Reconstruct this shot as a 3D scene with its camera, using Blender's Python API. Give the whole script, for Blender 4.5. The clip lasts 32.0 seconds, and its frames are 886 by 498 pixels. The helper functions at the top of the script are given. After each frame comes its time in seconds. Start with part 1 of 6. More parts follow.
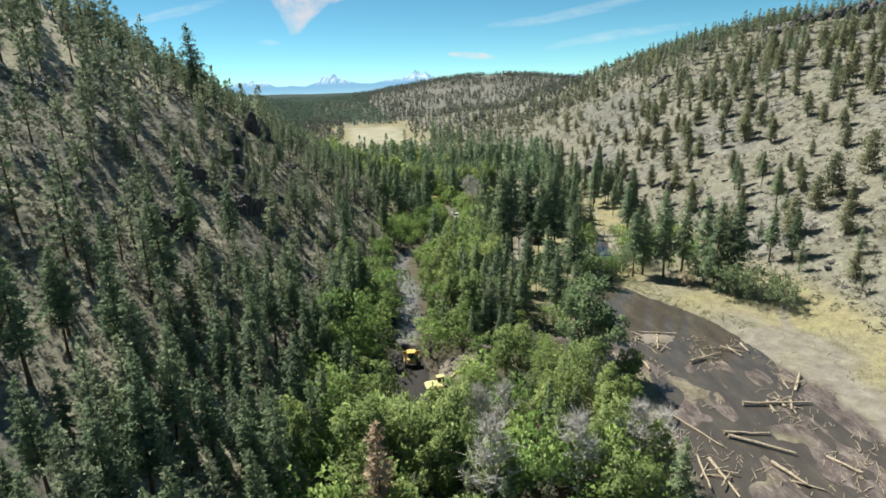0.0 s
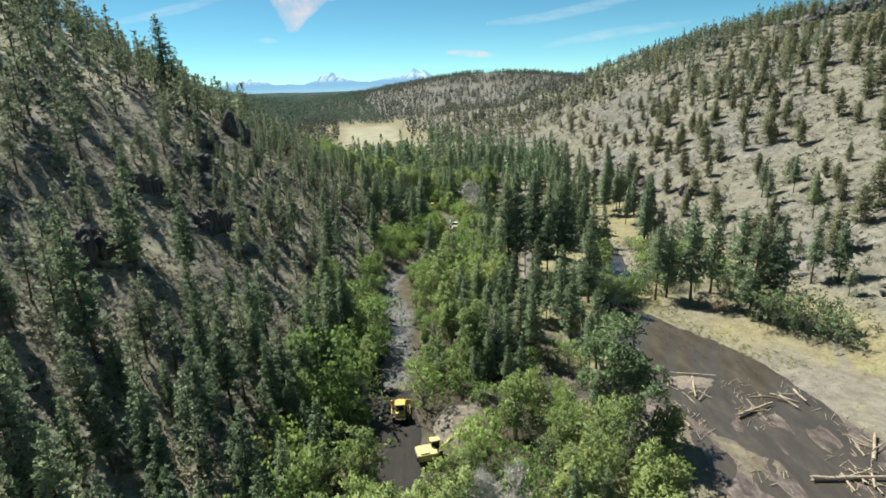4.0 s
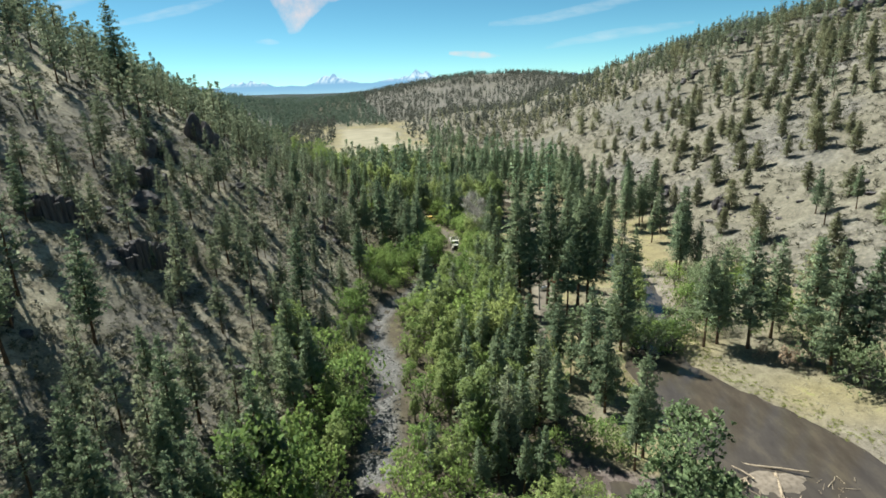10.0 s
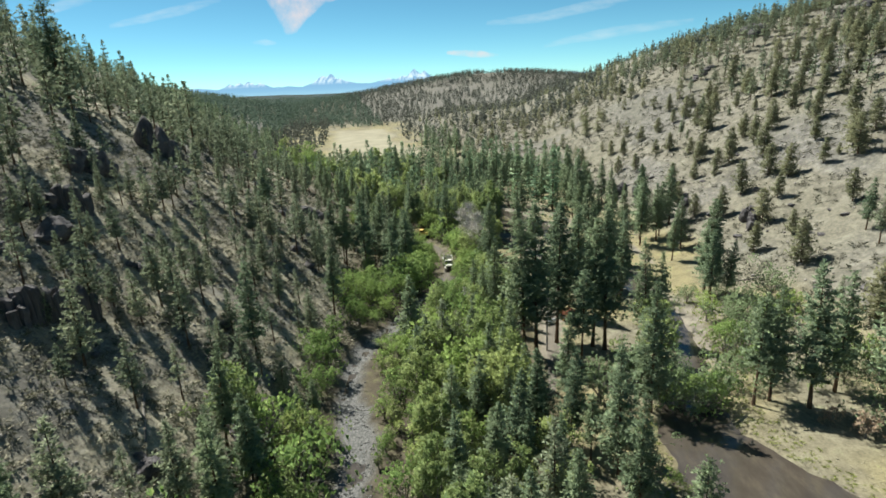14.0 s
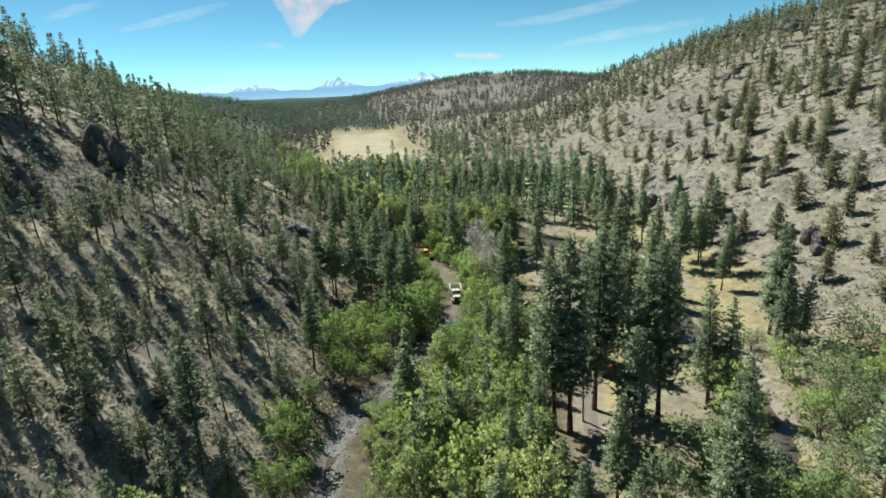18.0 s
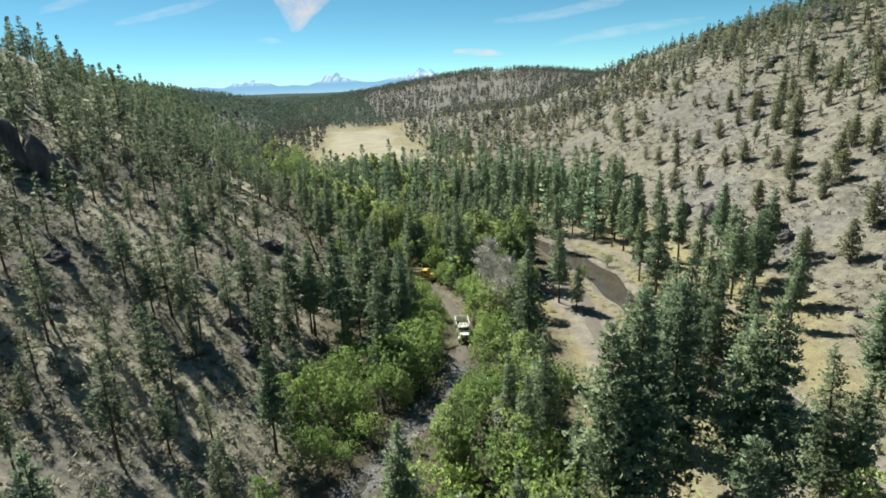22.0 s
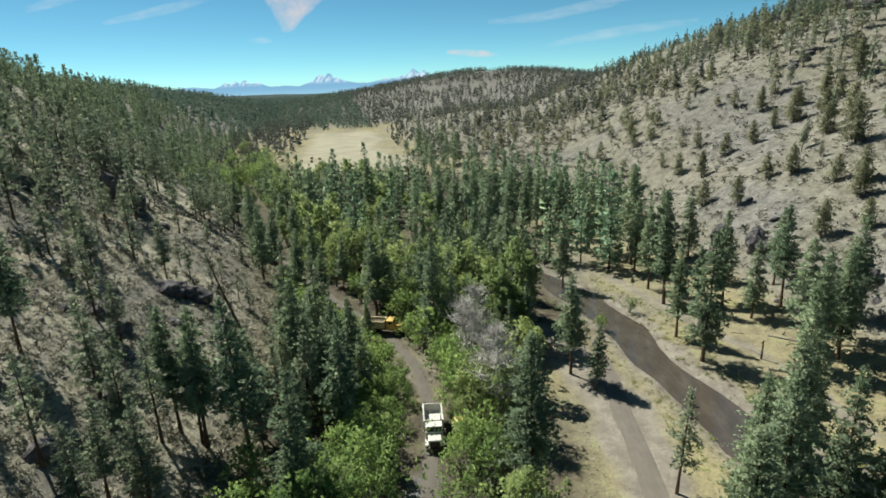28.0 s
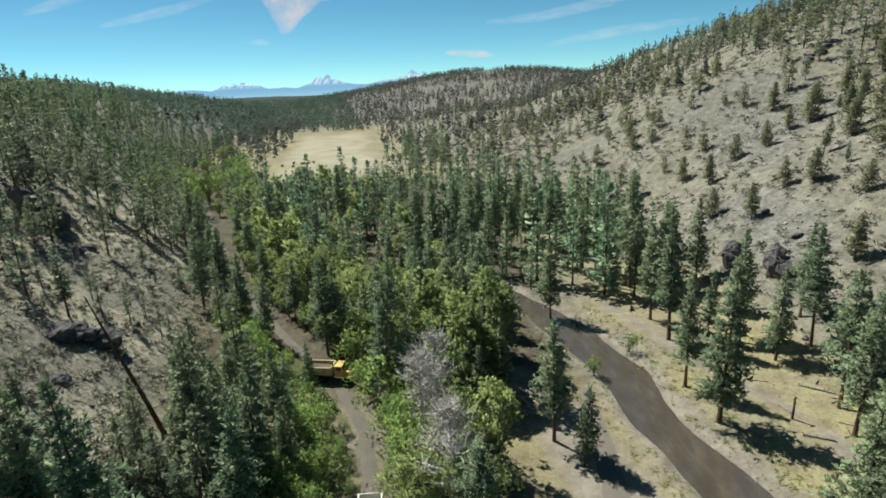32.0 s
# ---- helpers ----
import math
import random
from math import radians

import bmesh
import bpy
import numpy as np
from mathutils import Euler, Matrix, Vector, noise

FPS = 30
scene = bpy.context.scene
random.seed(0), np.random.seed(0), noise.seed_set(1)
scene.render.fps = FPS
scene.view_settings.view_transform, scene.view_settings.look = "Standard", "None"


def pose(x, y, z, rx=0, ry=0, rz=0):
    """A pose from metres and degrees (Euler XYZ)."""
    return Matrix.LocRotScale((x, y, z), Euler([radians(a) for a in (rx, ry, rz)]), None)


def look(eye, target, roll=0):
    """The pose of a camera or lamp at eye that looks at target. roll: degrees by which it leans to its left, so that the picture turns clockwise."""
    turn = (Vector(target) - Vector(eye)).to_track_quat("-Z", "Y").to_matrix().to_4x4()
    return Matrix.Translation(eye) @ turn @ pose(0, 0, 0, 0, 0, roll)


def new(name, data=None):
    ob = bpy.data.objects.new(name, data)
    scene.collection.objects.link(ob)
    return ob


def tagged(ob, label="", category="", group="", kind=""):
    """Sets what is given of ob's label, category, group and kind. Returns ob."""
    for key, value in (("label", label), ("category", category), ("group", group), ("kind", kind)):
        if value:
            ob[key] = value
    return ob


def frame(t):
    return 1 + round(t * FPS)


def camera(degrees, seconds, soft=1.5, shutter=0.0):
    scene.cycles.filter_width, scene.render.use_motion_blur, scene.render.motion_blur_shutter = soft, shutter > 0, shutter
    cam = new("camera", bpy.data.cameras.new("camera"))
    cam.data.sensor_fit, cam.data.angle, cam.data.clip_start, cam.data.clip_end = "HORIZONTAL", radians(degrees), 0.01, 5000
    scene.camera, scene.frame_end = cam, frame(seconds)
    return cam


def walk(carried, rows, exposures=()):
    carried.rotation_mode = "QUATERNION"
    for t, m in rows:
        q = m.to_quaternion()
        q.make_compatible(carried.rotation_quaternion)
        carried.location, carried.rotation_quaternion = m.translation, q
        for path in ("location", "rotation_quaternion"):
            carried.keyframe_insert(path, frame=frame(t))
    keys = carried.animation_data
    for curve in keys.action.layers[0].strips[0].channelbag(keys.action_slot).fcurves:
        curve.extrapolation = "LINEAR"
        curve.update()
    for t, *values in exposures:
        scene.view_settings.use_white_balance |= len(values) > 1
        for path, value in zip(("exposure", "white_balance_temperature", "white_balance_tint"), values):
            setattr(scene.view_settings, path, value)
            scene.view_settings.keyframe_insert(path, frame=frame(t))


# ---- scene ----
cam = camera(76.0, 32.0, soft=1.7)
PATH = [
    (0, (-1.586, 0.577, 51.712), (-1.615, 2.496, 51.15), -2.1),
    (0.5, (-1.422, 3.129, 51.634), (-1.451, 5.048, 51.071), -2.0),
    (1, (-1.26, 5.632, 51.573), (-1.29, 7.551, 51.008), -2.0),
    (1.5, (-1.139, 8.061, 51.498), (-1.167, 9.98, 50.933), -2.0),
    (2, (-1.064, 10.439, 51.446), (-1.094, 12.357, 50.88), -2.1),
    (2.5, (-1.007, 12.814, 51.419), (-1.037, 14.732, 50.854), -2.2),
    (3, (-0.993, 15.134, 51.391), (-1.023, 17.052, 50.824), -2.2),
    (3.5, (-1.049, 17.452, 51.37), (-1.076, 19.37, 50.803), -2.2),
    (5.5, (-1.171, 26.642, 50.784), (-1.199, 28.559, 50.214), -2.0),
    (6, (-1.22, 28.96, 50.701), (-1.25, 30.877, 50.131), -2.0),
    (6.5, (-1.186, 31.24, 50.622), (-1.217, 33.157, 50.053), -1.9),
    (7, (-1.1, 33.481, 50.562), (-1.131, 35.398, 49.995), -1.9),
    (7.5, (-1.002, 35.705, 50.519), (-1.032, 37.623, 49.953), -2.0),
    (8, (-0.931, 37.873, 50.445), (-0.957, 39.791, 49.879), -2.0),
    (8.5, (-0.805, 39.924, 50.346), (-0.829, 41.842, 49.781), -2.1),
    (9, (-0.66, 42.056, 50.231), (-0.683, 43.975, 49.668), -2.1),
    (9.5, (-0.443, 44.224, 50.152), (-0.472, 46.144, 49.59), -2.2),
    (10, (-0.23, 46.452, 50.046), (-0.263, 48.371, 49.483), -2.2),
    (10.5, (-0.011, 48.686, 49.931), (-0.04, 50.605, 49.368), -2.3),
    (11, (0.202, 51.069, 49.824), (0.181, 52.988, 49.261), -2.3),
    (11.5, (0.419, 53.674, 49.69), (0.399, 55.592, 49.125), -2.3),
    (12, (0.619, 56.418, 49.583), (0.597, 58.337, 49.02), -2.3),
    (12.5, (0.861, 59.352, 49.477), (0.839, 61.271, 48.913), -2.3),
    (13, (1.176, 62.303, 49.418), (1.152, 64.221, 48.854), -2.4),
    (13.5, (1.52, 65.32, 49.426), (1.497, 67.238, 48.862), -2.5),
    (14, (1.818, 68.384, 49.455), (1.786, 70.303, 48.891), -2.6),
    (14.5, (1.98, 71.504, 49.448), (1.946, 73.422, 48.884), -2.7),
    (16.5, (2.423, 83.336, 48.939), (2.373, 85.257, 48.385), -3.0),
    (17, (2.341, 86.281, 48.846), (2.288, 88.202, 48.292), -3.1),
    (17.5, (2.175, 89.313, 48.725), (2.118, 91.233, 48.17), -3.0),
    (18, (1.986, 92.459, 48.545), (1.926, 94.38, 47.99), -2.9),
    (18.5, (1.816, 95.729, 48.349), (1.753, 97.649, 47.795), -2.8),
    (19, (1.668, 98.947, 48.157), (1.605, 100.866, 47.6), -2.8),
    (19.5, (1.407, 102.096, 47.974), (1.351, 104.015, 47.414), -2.8),
    (20, (1.068, 105.176, 47.781), (1.017, 107.095, 47.221), -2.6),
    (20.5, (0.738, 108.268, 47.589), (0.688, 110.187, 47.028), -2.5),
    (21, (0.495, 111.395, 47.43), (0.447, 113.314, 46.867), -2.5),
    (21.5, (0.308, 114.518, 47.261), (0.26, 116.436, 46.696), -2.5),
    (22, (0.139, 117.691, 47.146), (0.087, 119.609, 46.58), -2.5),
    (22.5, (-0.017, 120.773, 47.067), (-0.068, 122.69, 46.5), -2.4),
    (23, (-0.22, 123.887, 47.022), (-0.273, 125.804, 46.454), -2.5),
    (23.5, (-0.422, 127.027, 46.949), (-0.475, 128.943, 46.379), -2.5),
    (24, (-0.564, 130.169, 46.878), (-0.611, 132.085, 46.306), -2.5),
    (24.5, (-0.499, 133.283, 46.802), (-0.543, 135.199, 46.229), -2.5),
    (25, (-0.147, 136.29, 46.707), (-0.188, 138.205, 46.133), -2.5),
    (25.5, (0.476, 139.33, 46.532), (0.441, 141.245, 45.956), -2.6),
    (27.5, (3.039, 150.519, 44.72), (3.01, 152.437, 44.156), -2.3),
    (28, (3.745, 153.036, 44.558), (3.715, 154.955, 43.996), -2.3),
    (28.5, (4.494, 155.381, 44.438), (4.463, 157.3, 43.877), -2.4),
    (29, (5.302, 157.638, 44.308), (5.271, 159.559, 43.75), -2.5),
    (29.5, (6.105, 159.916, 44.138), (6.075, 161.837, 43.582), -2.5),
    (30, (6.9, 162.227, 44.001), (6.869, 164.148, 43.446), -2.6),
    (30.5, (7.734, 164.568, 43.872), (7.702, 166.489, 43.317), -2.7),
    (31, (8.51, 166.854, 43.746), (8.479, 168.775, 43.19), -2.7),
    (31.5, (9.255, 169.165, 43.618), (9.223, 171.086, 43.061), -2.7),
    (32, (9.991, 171.469, 43.504), (9.958, 173.389, 42.945), -2.7),
]
TINT = [(0, 0.98, 6510, 3), (10, 0.96, 6500, 3), (18, 0.97, 6500, 4), (25, 0.9, 6480, 4), (28, 0.75, 6440, 3), (32, 0.75, 6440, 3)]
walk(cam, [(t, look(eye, target, roll)) for t, eye, target, roll in PATH], TINT)

# ---- light ----
SUN_AZ, SUN_EL = radians(48), radians(53)
SUN = Vector((-math.sin(SUN_AZ) * math.cos(SUN_EL), math.cos(SUN_AZ) * math.cos(SUN_EL), math.sin(SUN_EL)))
world = bpy.data.worlds.new("world")
scene.world = world
world.use_nodes = True
wn = world.node_tree.nodes
sky = wn.new("ShaderNodeTexSky")
sky.sky_type = "NISHITA"
sky.sun_disc = False
sky.sun_elevation, sky.sun_rotation = SUN_EL, -SUN_AZ
sky.altitude, sky.air_density, sky.dust_density, sky.ozone_density = 2500, 0.6, 0.6, 2.5
wn["Background"].inputs["Strength"].default_value = 0.071
rich = wn.new("ShaderNodeHueSaturation")
rich.inputs["Saturation"].default_value = 1.08
clear_air = wn.new("ShaderNodeMix")
clear_air.data_type, clear_air.blend_type = "RGBA", "MULTIPLY"
clear_air.inputs[0].default_value = 1.0
clear_air.inputs[7].default_value = (0.78, 1.06, 0.91, 1)
world.node_tree.links.new(sky.outputs[0], clear_air.inputs[6])
world.node_tree.links.new(clear_air.outputs[2], rich.inputs["Color"])
world.node_tree.links.new(rich.outputs[0], wn["Background"].inputs[0])
lamp = bpy.data.lights.new("sun", "SUN")
lamp.energy, lamp.angle, lamp.color = 5.0, radians(0.5), (1.0, 0.965, 0.9)
sun = new("sun", lamp)
sun.matrix_world = look(SUN * 500, (0, 0, 0))


# ---- materials ----
class Mat:
    """A small builder of node materials."""

    def __init__(self, name, rough=0.9, spec=0.2):
        self.m = bpy.data.materials.new(name)
        self.m.use_nodes = True
        self.t = self.m.node_tree
        self.p = self.t.nodes["Principled BSDF"]
        self.p.inputs["Roughness"].default_value = rough
        self.p.inputs["Specular IOR Level"].default_value = spec

    def node(self, kind, **sets):
        n = self.t.nodes.new(kind)
        for k, v in sets.items():
            n.inputs[k].default_value = v
        return n

    def link(self, a, b):
        self.t.links.new(a, b)
        return self

    def where(self, island=False):
        return self.node("ShaderNodeTexCoord").outputs["Object"]

    def noise(self, scale, detail=4.0, rough=0.6, vec=None):
        n = self.node("ShaderNodeTexNoise", Scale=scale, Detail=detail, Roughness=rough)
        self.link(vec or self.where(), n.inputs["Vector"])
        return n.outputs["Fac"]

    def ramp(self, fac, *stops):
        r = self.node("ShaderNodeValToRGB")
        e = r.color_ramp.elements
        while len(e) < len(stops):
            e.new(0.5)
        for k, (pos, col) in enumerate(stops):
            e[k].position = pos
            e[k].color = (*col, 1) if len(col) == 3 else (col[0], col[0], col[0], 1)
        self.link(fac, r.inputs["Fac"])
        return r.outputs["Color"]

    def mix(self, fac, a, b, how="MIX"):
        n = self.t.nodes.new("ShaderNodeMix")
        n.data_type, n.blend_type = "RGBA", how
        for sock, v in ((n.inputs[0], fac), (n.inputs[6], a), (n.inputs[7], b)):
            if isinstance(v, bpy.types.NodeSocket):
                self.link(v, sock)
            elif isinstance(v, (int, float)):
                sock.default_value = v
            else:
                sock.default_value = (*v, 1)
        return n.outputs[2]

    def math(self, how, a, b=0.0, clamp=False):
        n = self.t.nodes.new("ShaderNodeMath")
        n.operation, n.use_clamp = how, clamp
        for sock, v in ((n.inputs[0], a), (n.inputs[1], b)):
            if isinstance(v, bpy.types.NodeSocket):
                self.link(v, sock)
            else:
                sock.default_value = v
        return n.outputs[0]

    def colour(self, c):
        if isinstance(c, bpy.types.NodeSocket):
            self.link(c, self.p.inputs["Base Color"])
        else:
            self.p.inputs["Base Color"].default_value = (*c, 1)
        return self

    def bump(self, height, strength=0.4, dist=0.1):
        b = self.node("ShaderNodeBump", Strength=strength, Distance=dist)
        self.link(height, b.inputs["Height"])
        self.link(b.outputs[0], self.p.inputs["Normal"])
        return self

    def own(self):
        return self.node("ShaderNodeObjectInfo").outputs["Random"]

    def piece(self):
        return self.t.nodes.new("ShaderNodeNewGeometry").outputs["Random Per Island"]


def foliage(name, dark, light, warm, through_light=0.45):
    """Leaves: colour varies from clump to clump and from tree to tree, and some light passes through."""
    m = Mat(name, 0.75, 0.12)
    a = m.ramp(m.piece(), (0.0, dark), (0.75, light), (1.0, warm))
    tree = m.t.nodes.new("ShaderNodeAttribute")
    tree.attribute_name = "tree"
    which = m.math("FRACT", m.math("ADD", m.own(), tree.outputs["Fac"]))
    b = m.mix(m.math("MULTIPLY", which, 0.7), a, warm)
    b = m.mix(m.math("MULTIPLY", m.math("FRACT", m.math("MULTIPLY", which, 7.3)), 0.45), b, tuple(0.75 * v for v in dark))
    c = m.mix(m.math("MULTIPLY", m.noise(0.7, 2), 0.25), b, dark)
    m.colour(c)
    tr = m.node("ShaderNodeBsdfTranslucent")
    m.link(m.mix(0.5, c, light), tr.inputs["Color"])
    mixer = m.node("ShaderNodeMixShader", Fac=through_light)
    m.link(m.p.outputs[0], mixer.inputs[1]).link(tr.outputs[0], mixer.inputs[2])
    m.link(mixer.outputs[0], m.t.nodes["Material Output"].inputs["Surface"])
    return m.m


def plain(name, c, rough=0.6, spec=0.4, metal=0.0, dirt=(0.12, 0.1, 0.08), amount=0.5):
    """Painted or raw surface with dust and worn patches."""
    m = Mat(name, rough, spec)
    n = m.noise(1.6, 6)
    m.colour(m.mix(m.math("MULTIPLY", m.ramp(n, (0.45, (0.0,)), (0.72, (1.0,))), amount), c, dirt))
    m.p.inputs["Metallic"].default_value = metal
    m.bump(m.noise(14, 3), 0.12, 0.02)
    return m.m


def ground_material():
    m = Mat("earth_and_grass", 0.95, 0.1)
    z1 = m.t.nodes.new("ShaderNodeVertexColor")
    z1.layer_name = "cover"
    split = m.t.nodes.new("ShaderNodeSeparateColor")
    m.link(z1.outputs["Color"], split.inputs[0])
    z2 = m.t.nodes.new("ShaderNodeVertexColor")
    z2.layer_name = "soil"
    split2 = m.t.nodes.new("ShaderNodeSeparateColor")
    m.link(z2.outputs["Color"], split2.inputs[0])
    big, mid, fine = m.noise(0.035, 5), m.noise(0.35, 5, 0.7), m.noise(2.6, 5, 0.75)
    hill = m.ramp(mid, (0.3, (0.068, 0.064, 0.06)), (0.5, (0.138, 0.13, 0.12)), (0.68, (0.25, 0.235, 0.215)))
    hill = m.mix(m.ramp(big, (0.4, (0.0,)), (0.65, (0.5,))), hill, (0.135, 0.13, 0.1))
    hill = m.mix(m.ramp(fine, (0.52, (0.0,)), (0.66, (0.8,))), hill, (0.07, 0.064, 0.05))
    hill = m.mix(m.ramp(m.noise(1.1, 5, 0.75), (0.5, (0.0,)), (0.64, (0.6,))), hill, (0.265, 0.247, 0.192))
    grass = m.ramp(mid, (0.3, (0.15, 0.13, 0.072)), (0.46, (0.24, 0.207, 0.12)), (0.58, (0.285, 0.248, 0.14)), (0.7, (0.235, 0.26, 0.085)))
    grass = m.mix(m.ramp(fine, (0.47, (0.0,)), (0.66, (0.65,))), grass, (0.105, 0.098, 0.06))
    field = m.ramp(m.noise(0.06, 4), (0.3, (0.215, 0.195, 0.14)), (0.5, (0.27, 0.245, 0.178)), (0.7, (0.31, 0.285, 0.21)))
    sand = m.ramp(mid, (0.3, (0.14, 0.124, 0.104)), (0.5, (0.205, 0.182, 0.152)), (0.7, (0.29, 0.26, 0.216)))
    sand = m.mix(m.ramp(fine, (0.5, (0.0,)), (0.68, (0.45,))), sand, (0.105, 0.096, 0.082))
    streak = m.node("ShaderNodeMapping", Scale=(0.5, 0.22, 1))
    streak.inputs["Rotation"].default_value = (0, 0, 0.35)
    m.link(m.where(), streak.inputs[0])
    flow = m.noise(1.3, 7, 0.75, streak.outputs[0])
    mud = m.ramp(flow, (0.36, (0.056, 0.045, 0.044)), (0.5, (0.108, 0.086, 0.08)), (0.6, (0.18, 0.15, 0.132)), (0.72, (0.33, 0.285, 0.24)))
    cell = m.node("ShaderNodeTexVoronoi", Scale=7.0)
    m.link(m.where(), cell.inputs["Vector"])
    stones = m.ramp(cell.outputs["Color"], (0.0, (0.05, 0.05, 0.051)), (0.55, (0.13, 0.128, 0.125)), (1.0, (0.26, 0.252, 0.24)))
    # litter under the woods, darkened further to deepen the shade between trees
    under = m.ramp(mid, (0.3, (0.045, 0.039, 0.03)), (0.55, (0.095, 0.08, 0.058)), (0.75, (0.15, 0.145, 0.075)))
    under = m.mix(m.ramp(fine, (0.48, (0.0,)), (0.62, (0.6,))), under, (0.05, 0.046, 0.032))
    z3 = m.t.nodes.new("ShaderNodeVertexColor")
    z3.layer_name = "forest"
    forest = m.ramp(m.noise(0.02, 6, 0.8), (0.35, (0.018, 0.03, 0.027)), (0.66, (0.05, 0.06, 0.055)), (0.74, (0.2, 0.165, 0.15)))
    split3 = m.t.nodes.new("ShaderNodeSeparateColor")
    m.link(z3.outputs["Color"], split3.inputs[0])
    straw = m.ramp(m.noise(0.8, 6, 0.75), (0.32, (0.13, 0.115, 0.09)), (0.48, (0.31, 0.28, 0.205)), (0.66, (0.46, 0.425, 0.33)))
    straw = m.mix(m.ramp(fine, (0.5, (0.0,)), (0.66, (0.6,))), straw, (0.12, 0.105, 0.085))
    c = m.mix(split.outputs[0], hill, grass)
    c = m.mix(split3.outputs[1], c, straw)
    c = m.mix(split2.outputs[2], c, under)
    c = m.mix(split.outputs[1], c, field)
    c = m.mix(split2.outputs[0], c, sand)
    c = m.mix(split2.outputs[1], c, stones)
    c = m.mix(split.outputs[2], c, mud)
    c = m.mix(split3.outputs[0], c, forest)
    m.colour(c)
    m.link(m.ramp(split.outputs[2], (0.3, (0.95,)), (0.9, (0.24,))), m.p.inputs["Roughness"])
    m.bump(m.mix(0.5, mid, fine), 0.55, 0.5)
    return m.m


EARTH = ground_material()


def water_material():
    m = Mat("brown_water", 0.07, 0.6)
    mp = m.node("ShaderNodeMapping", Scale=(0.9, 0.3, 1))
    m.link(m.where(), mp.inputs[0])
    m.colour(m.ramp(m.noise(0.5, 7, 0.7, mp.outputs[0]), (0.33, (0.05, 0.041, 0.034)), (0.52, (0.066, 0.055, 0.045)), (0.66, (0.088, 0.073, 0.056))))
    m.bump(m.noise(2.2, 4), 0.12, 0.05)
    silt = m.ramp(m.noise(2.6, 6, 0.75, mp.outputs[0]), (0.56, (0.0,)), (0.7, (0.16,)))
    m.colour(m.mix(silt, m.p.inputs["Base Color"].links[0].from_socket, (0.12, 0.1, 0.075)))
    return m.m


def rock_material(name, dark, light):
    m = Mat(name, 0.9, 0.2)
    n = m.noise(0.9, 8, 0.7)
    c = m.ramp(n, (0.3, dark), (0.6, light), (0.8, tuple(1.5 * v for v in light)))
    m.colour(m.mix(m.math("MULTIPLY", m.own(), 0.3), c, dark))
    m.bump(m.noise(2.5, 8, 0.7), 0.9, 0.3)
    return m.m


def bark_material(name, dark, light):
    m = Mat(name, 0.92, 0.1)
    mp = m.node("ShaderNodeMapping", Scale=(6, 6, 0.9))
    m.link(m.where(), mp.inputs[0])
    n = m.noise(1.0, 6, 0.7, mp.outputs[0])
    m.colour(m.ramp(n, (0.35, dark), (0.65, light)))
    m.bump(n, 0.8, 0.06)
    return m.m


WATER = water_material()
BASALT = rock_material("dark_basalt", (0.04, 0.036, 0.04), (0.15, 0.138, 0.138))
GREY_ROCK = rock_material("grey_rock", (0.12, 0.11, 0.1), (0.32, 0.29, 0.26))
BARK = bark_material("pine_bark", (0.05, 0.035, 0.025), (0.17, 0.11, 0.07))
GREY_BARK = bark_material("grey_bark", (0.10, 0.09, 0.08), (0.27, 0.25, 0.22))
DEAD_WOOD = bark_material("bleached_wood", (0.34, 0.315, 0.29), (0.64, 0.6, 0.56))
LOG_WOOD = bark_material("wet_log", (0.17, 0.125, 0.085), (0.5, 0.42, 0.32))
PINE = foliage("pine_needles", (0.062, 0.1, 0.07), (0.265, 0.345, 0.21), (0.39, 0.44, 0.245), 0.3)
SLOPE_PINE = foliage("dry_pine_needles", (0.055, 0.085, 0.06), (0.285, 0.345, 0.225), (0.43, 0.44, 0.275), 0.28)
JUNIPER = foliage("juniper_scales", (0.115, 0.13, 0.08), (0.27, 0.28, 0.165), (0.36, 0.345, 0.2), 0.4)
LEAF = foliage("cottonwood_leaves", (0.085, 0.145, 0.065), (0.35, 0.43, 0.165), (0.5, 0.54, 0.21), 0.3)
DARK_LEAF = foliage("dark_cottonwood_leaves", (0.05, 0.09, 0.045), (0.19, 0.265, 0.13), (0.3, 0.36, 0.18), 0.22)
WILLOW = foliage("willow_leaves", (0.07, 0.135, 0.05), (0.3, 0.43, 0.145), (0.5, 0.59, 0.185), 0.3)
OLIVE = foliage("olive_willow_leaves", (0.12, 0.165, 0.085), (0.27, 0.35, 0.185), (0.37, 0.43, 0.245), 0.3)
SAGE = foliage("sagebrush", (0.08, 0.082, 0.06), (0.155, 0.152, 0.112), (0.22, 0.205, 0.15), 0.12)
# pine needles again, colour lightened to brighten the dark valley woods
LIT_PINE = foliage("fir_needles", (0.075, 0.14, 0.095), (0.26, 0.375, 0.225), (0.39, 0.46, 0.255), 0.28)
# far needles tinted bluer: the distance haze is put into their colour
HAZE_PINE = foliage("far_pine_needles", (0.075, 0.115, 0.09), (0.14, 0.19, 0.14), (0.18, 0.22, 0.16), 0.35)
FAR_DRY = foliage("far_dry_needles", (0.075, 0.09, 0.075), (0.132, 0.14, 0.115), (0.175, 0.17, 0.14), 0.3)
RUSTY = foliage("dry_brown_leaves", (0.27, 0.19, 0.135), (0.44, 0.33, 0.235), (0.54, 0.42, 0.31), 0.3)

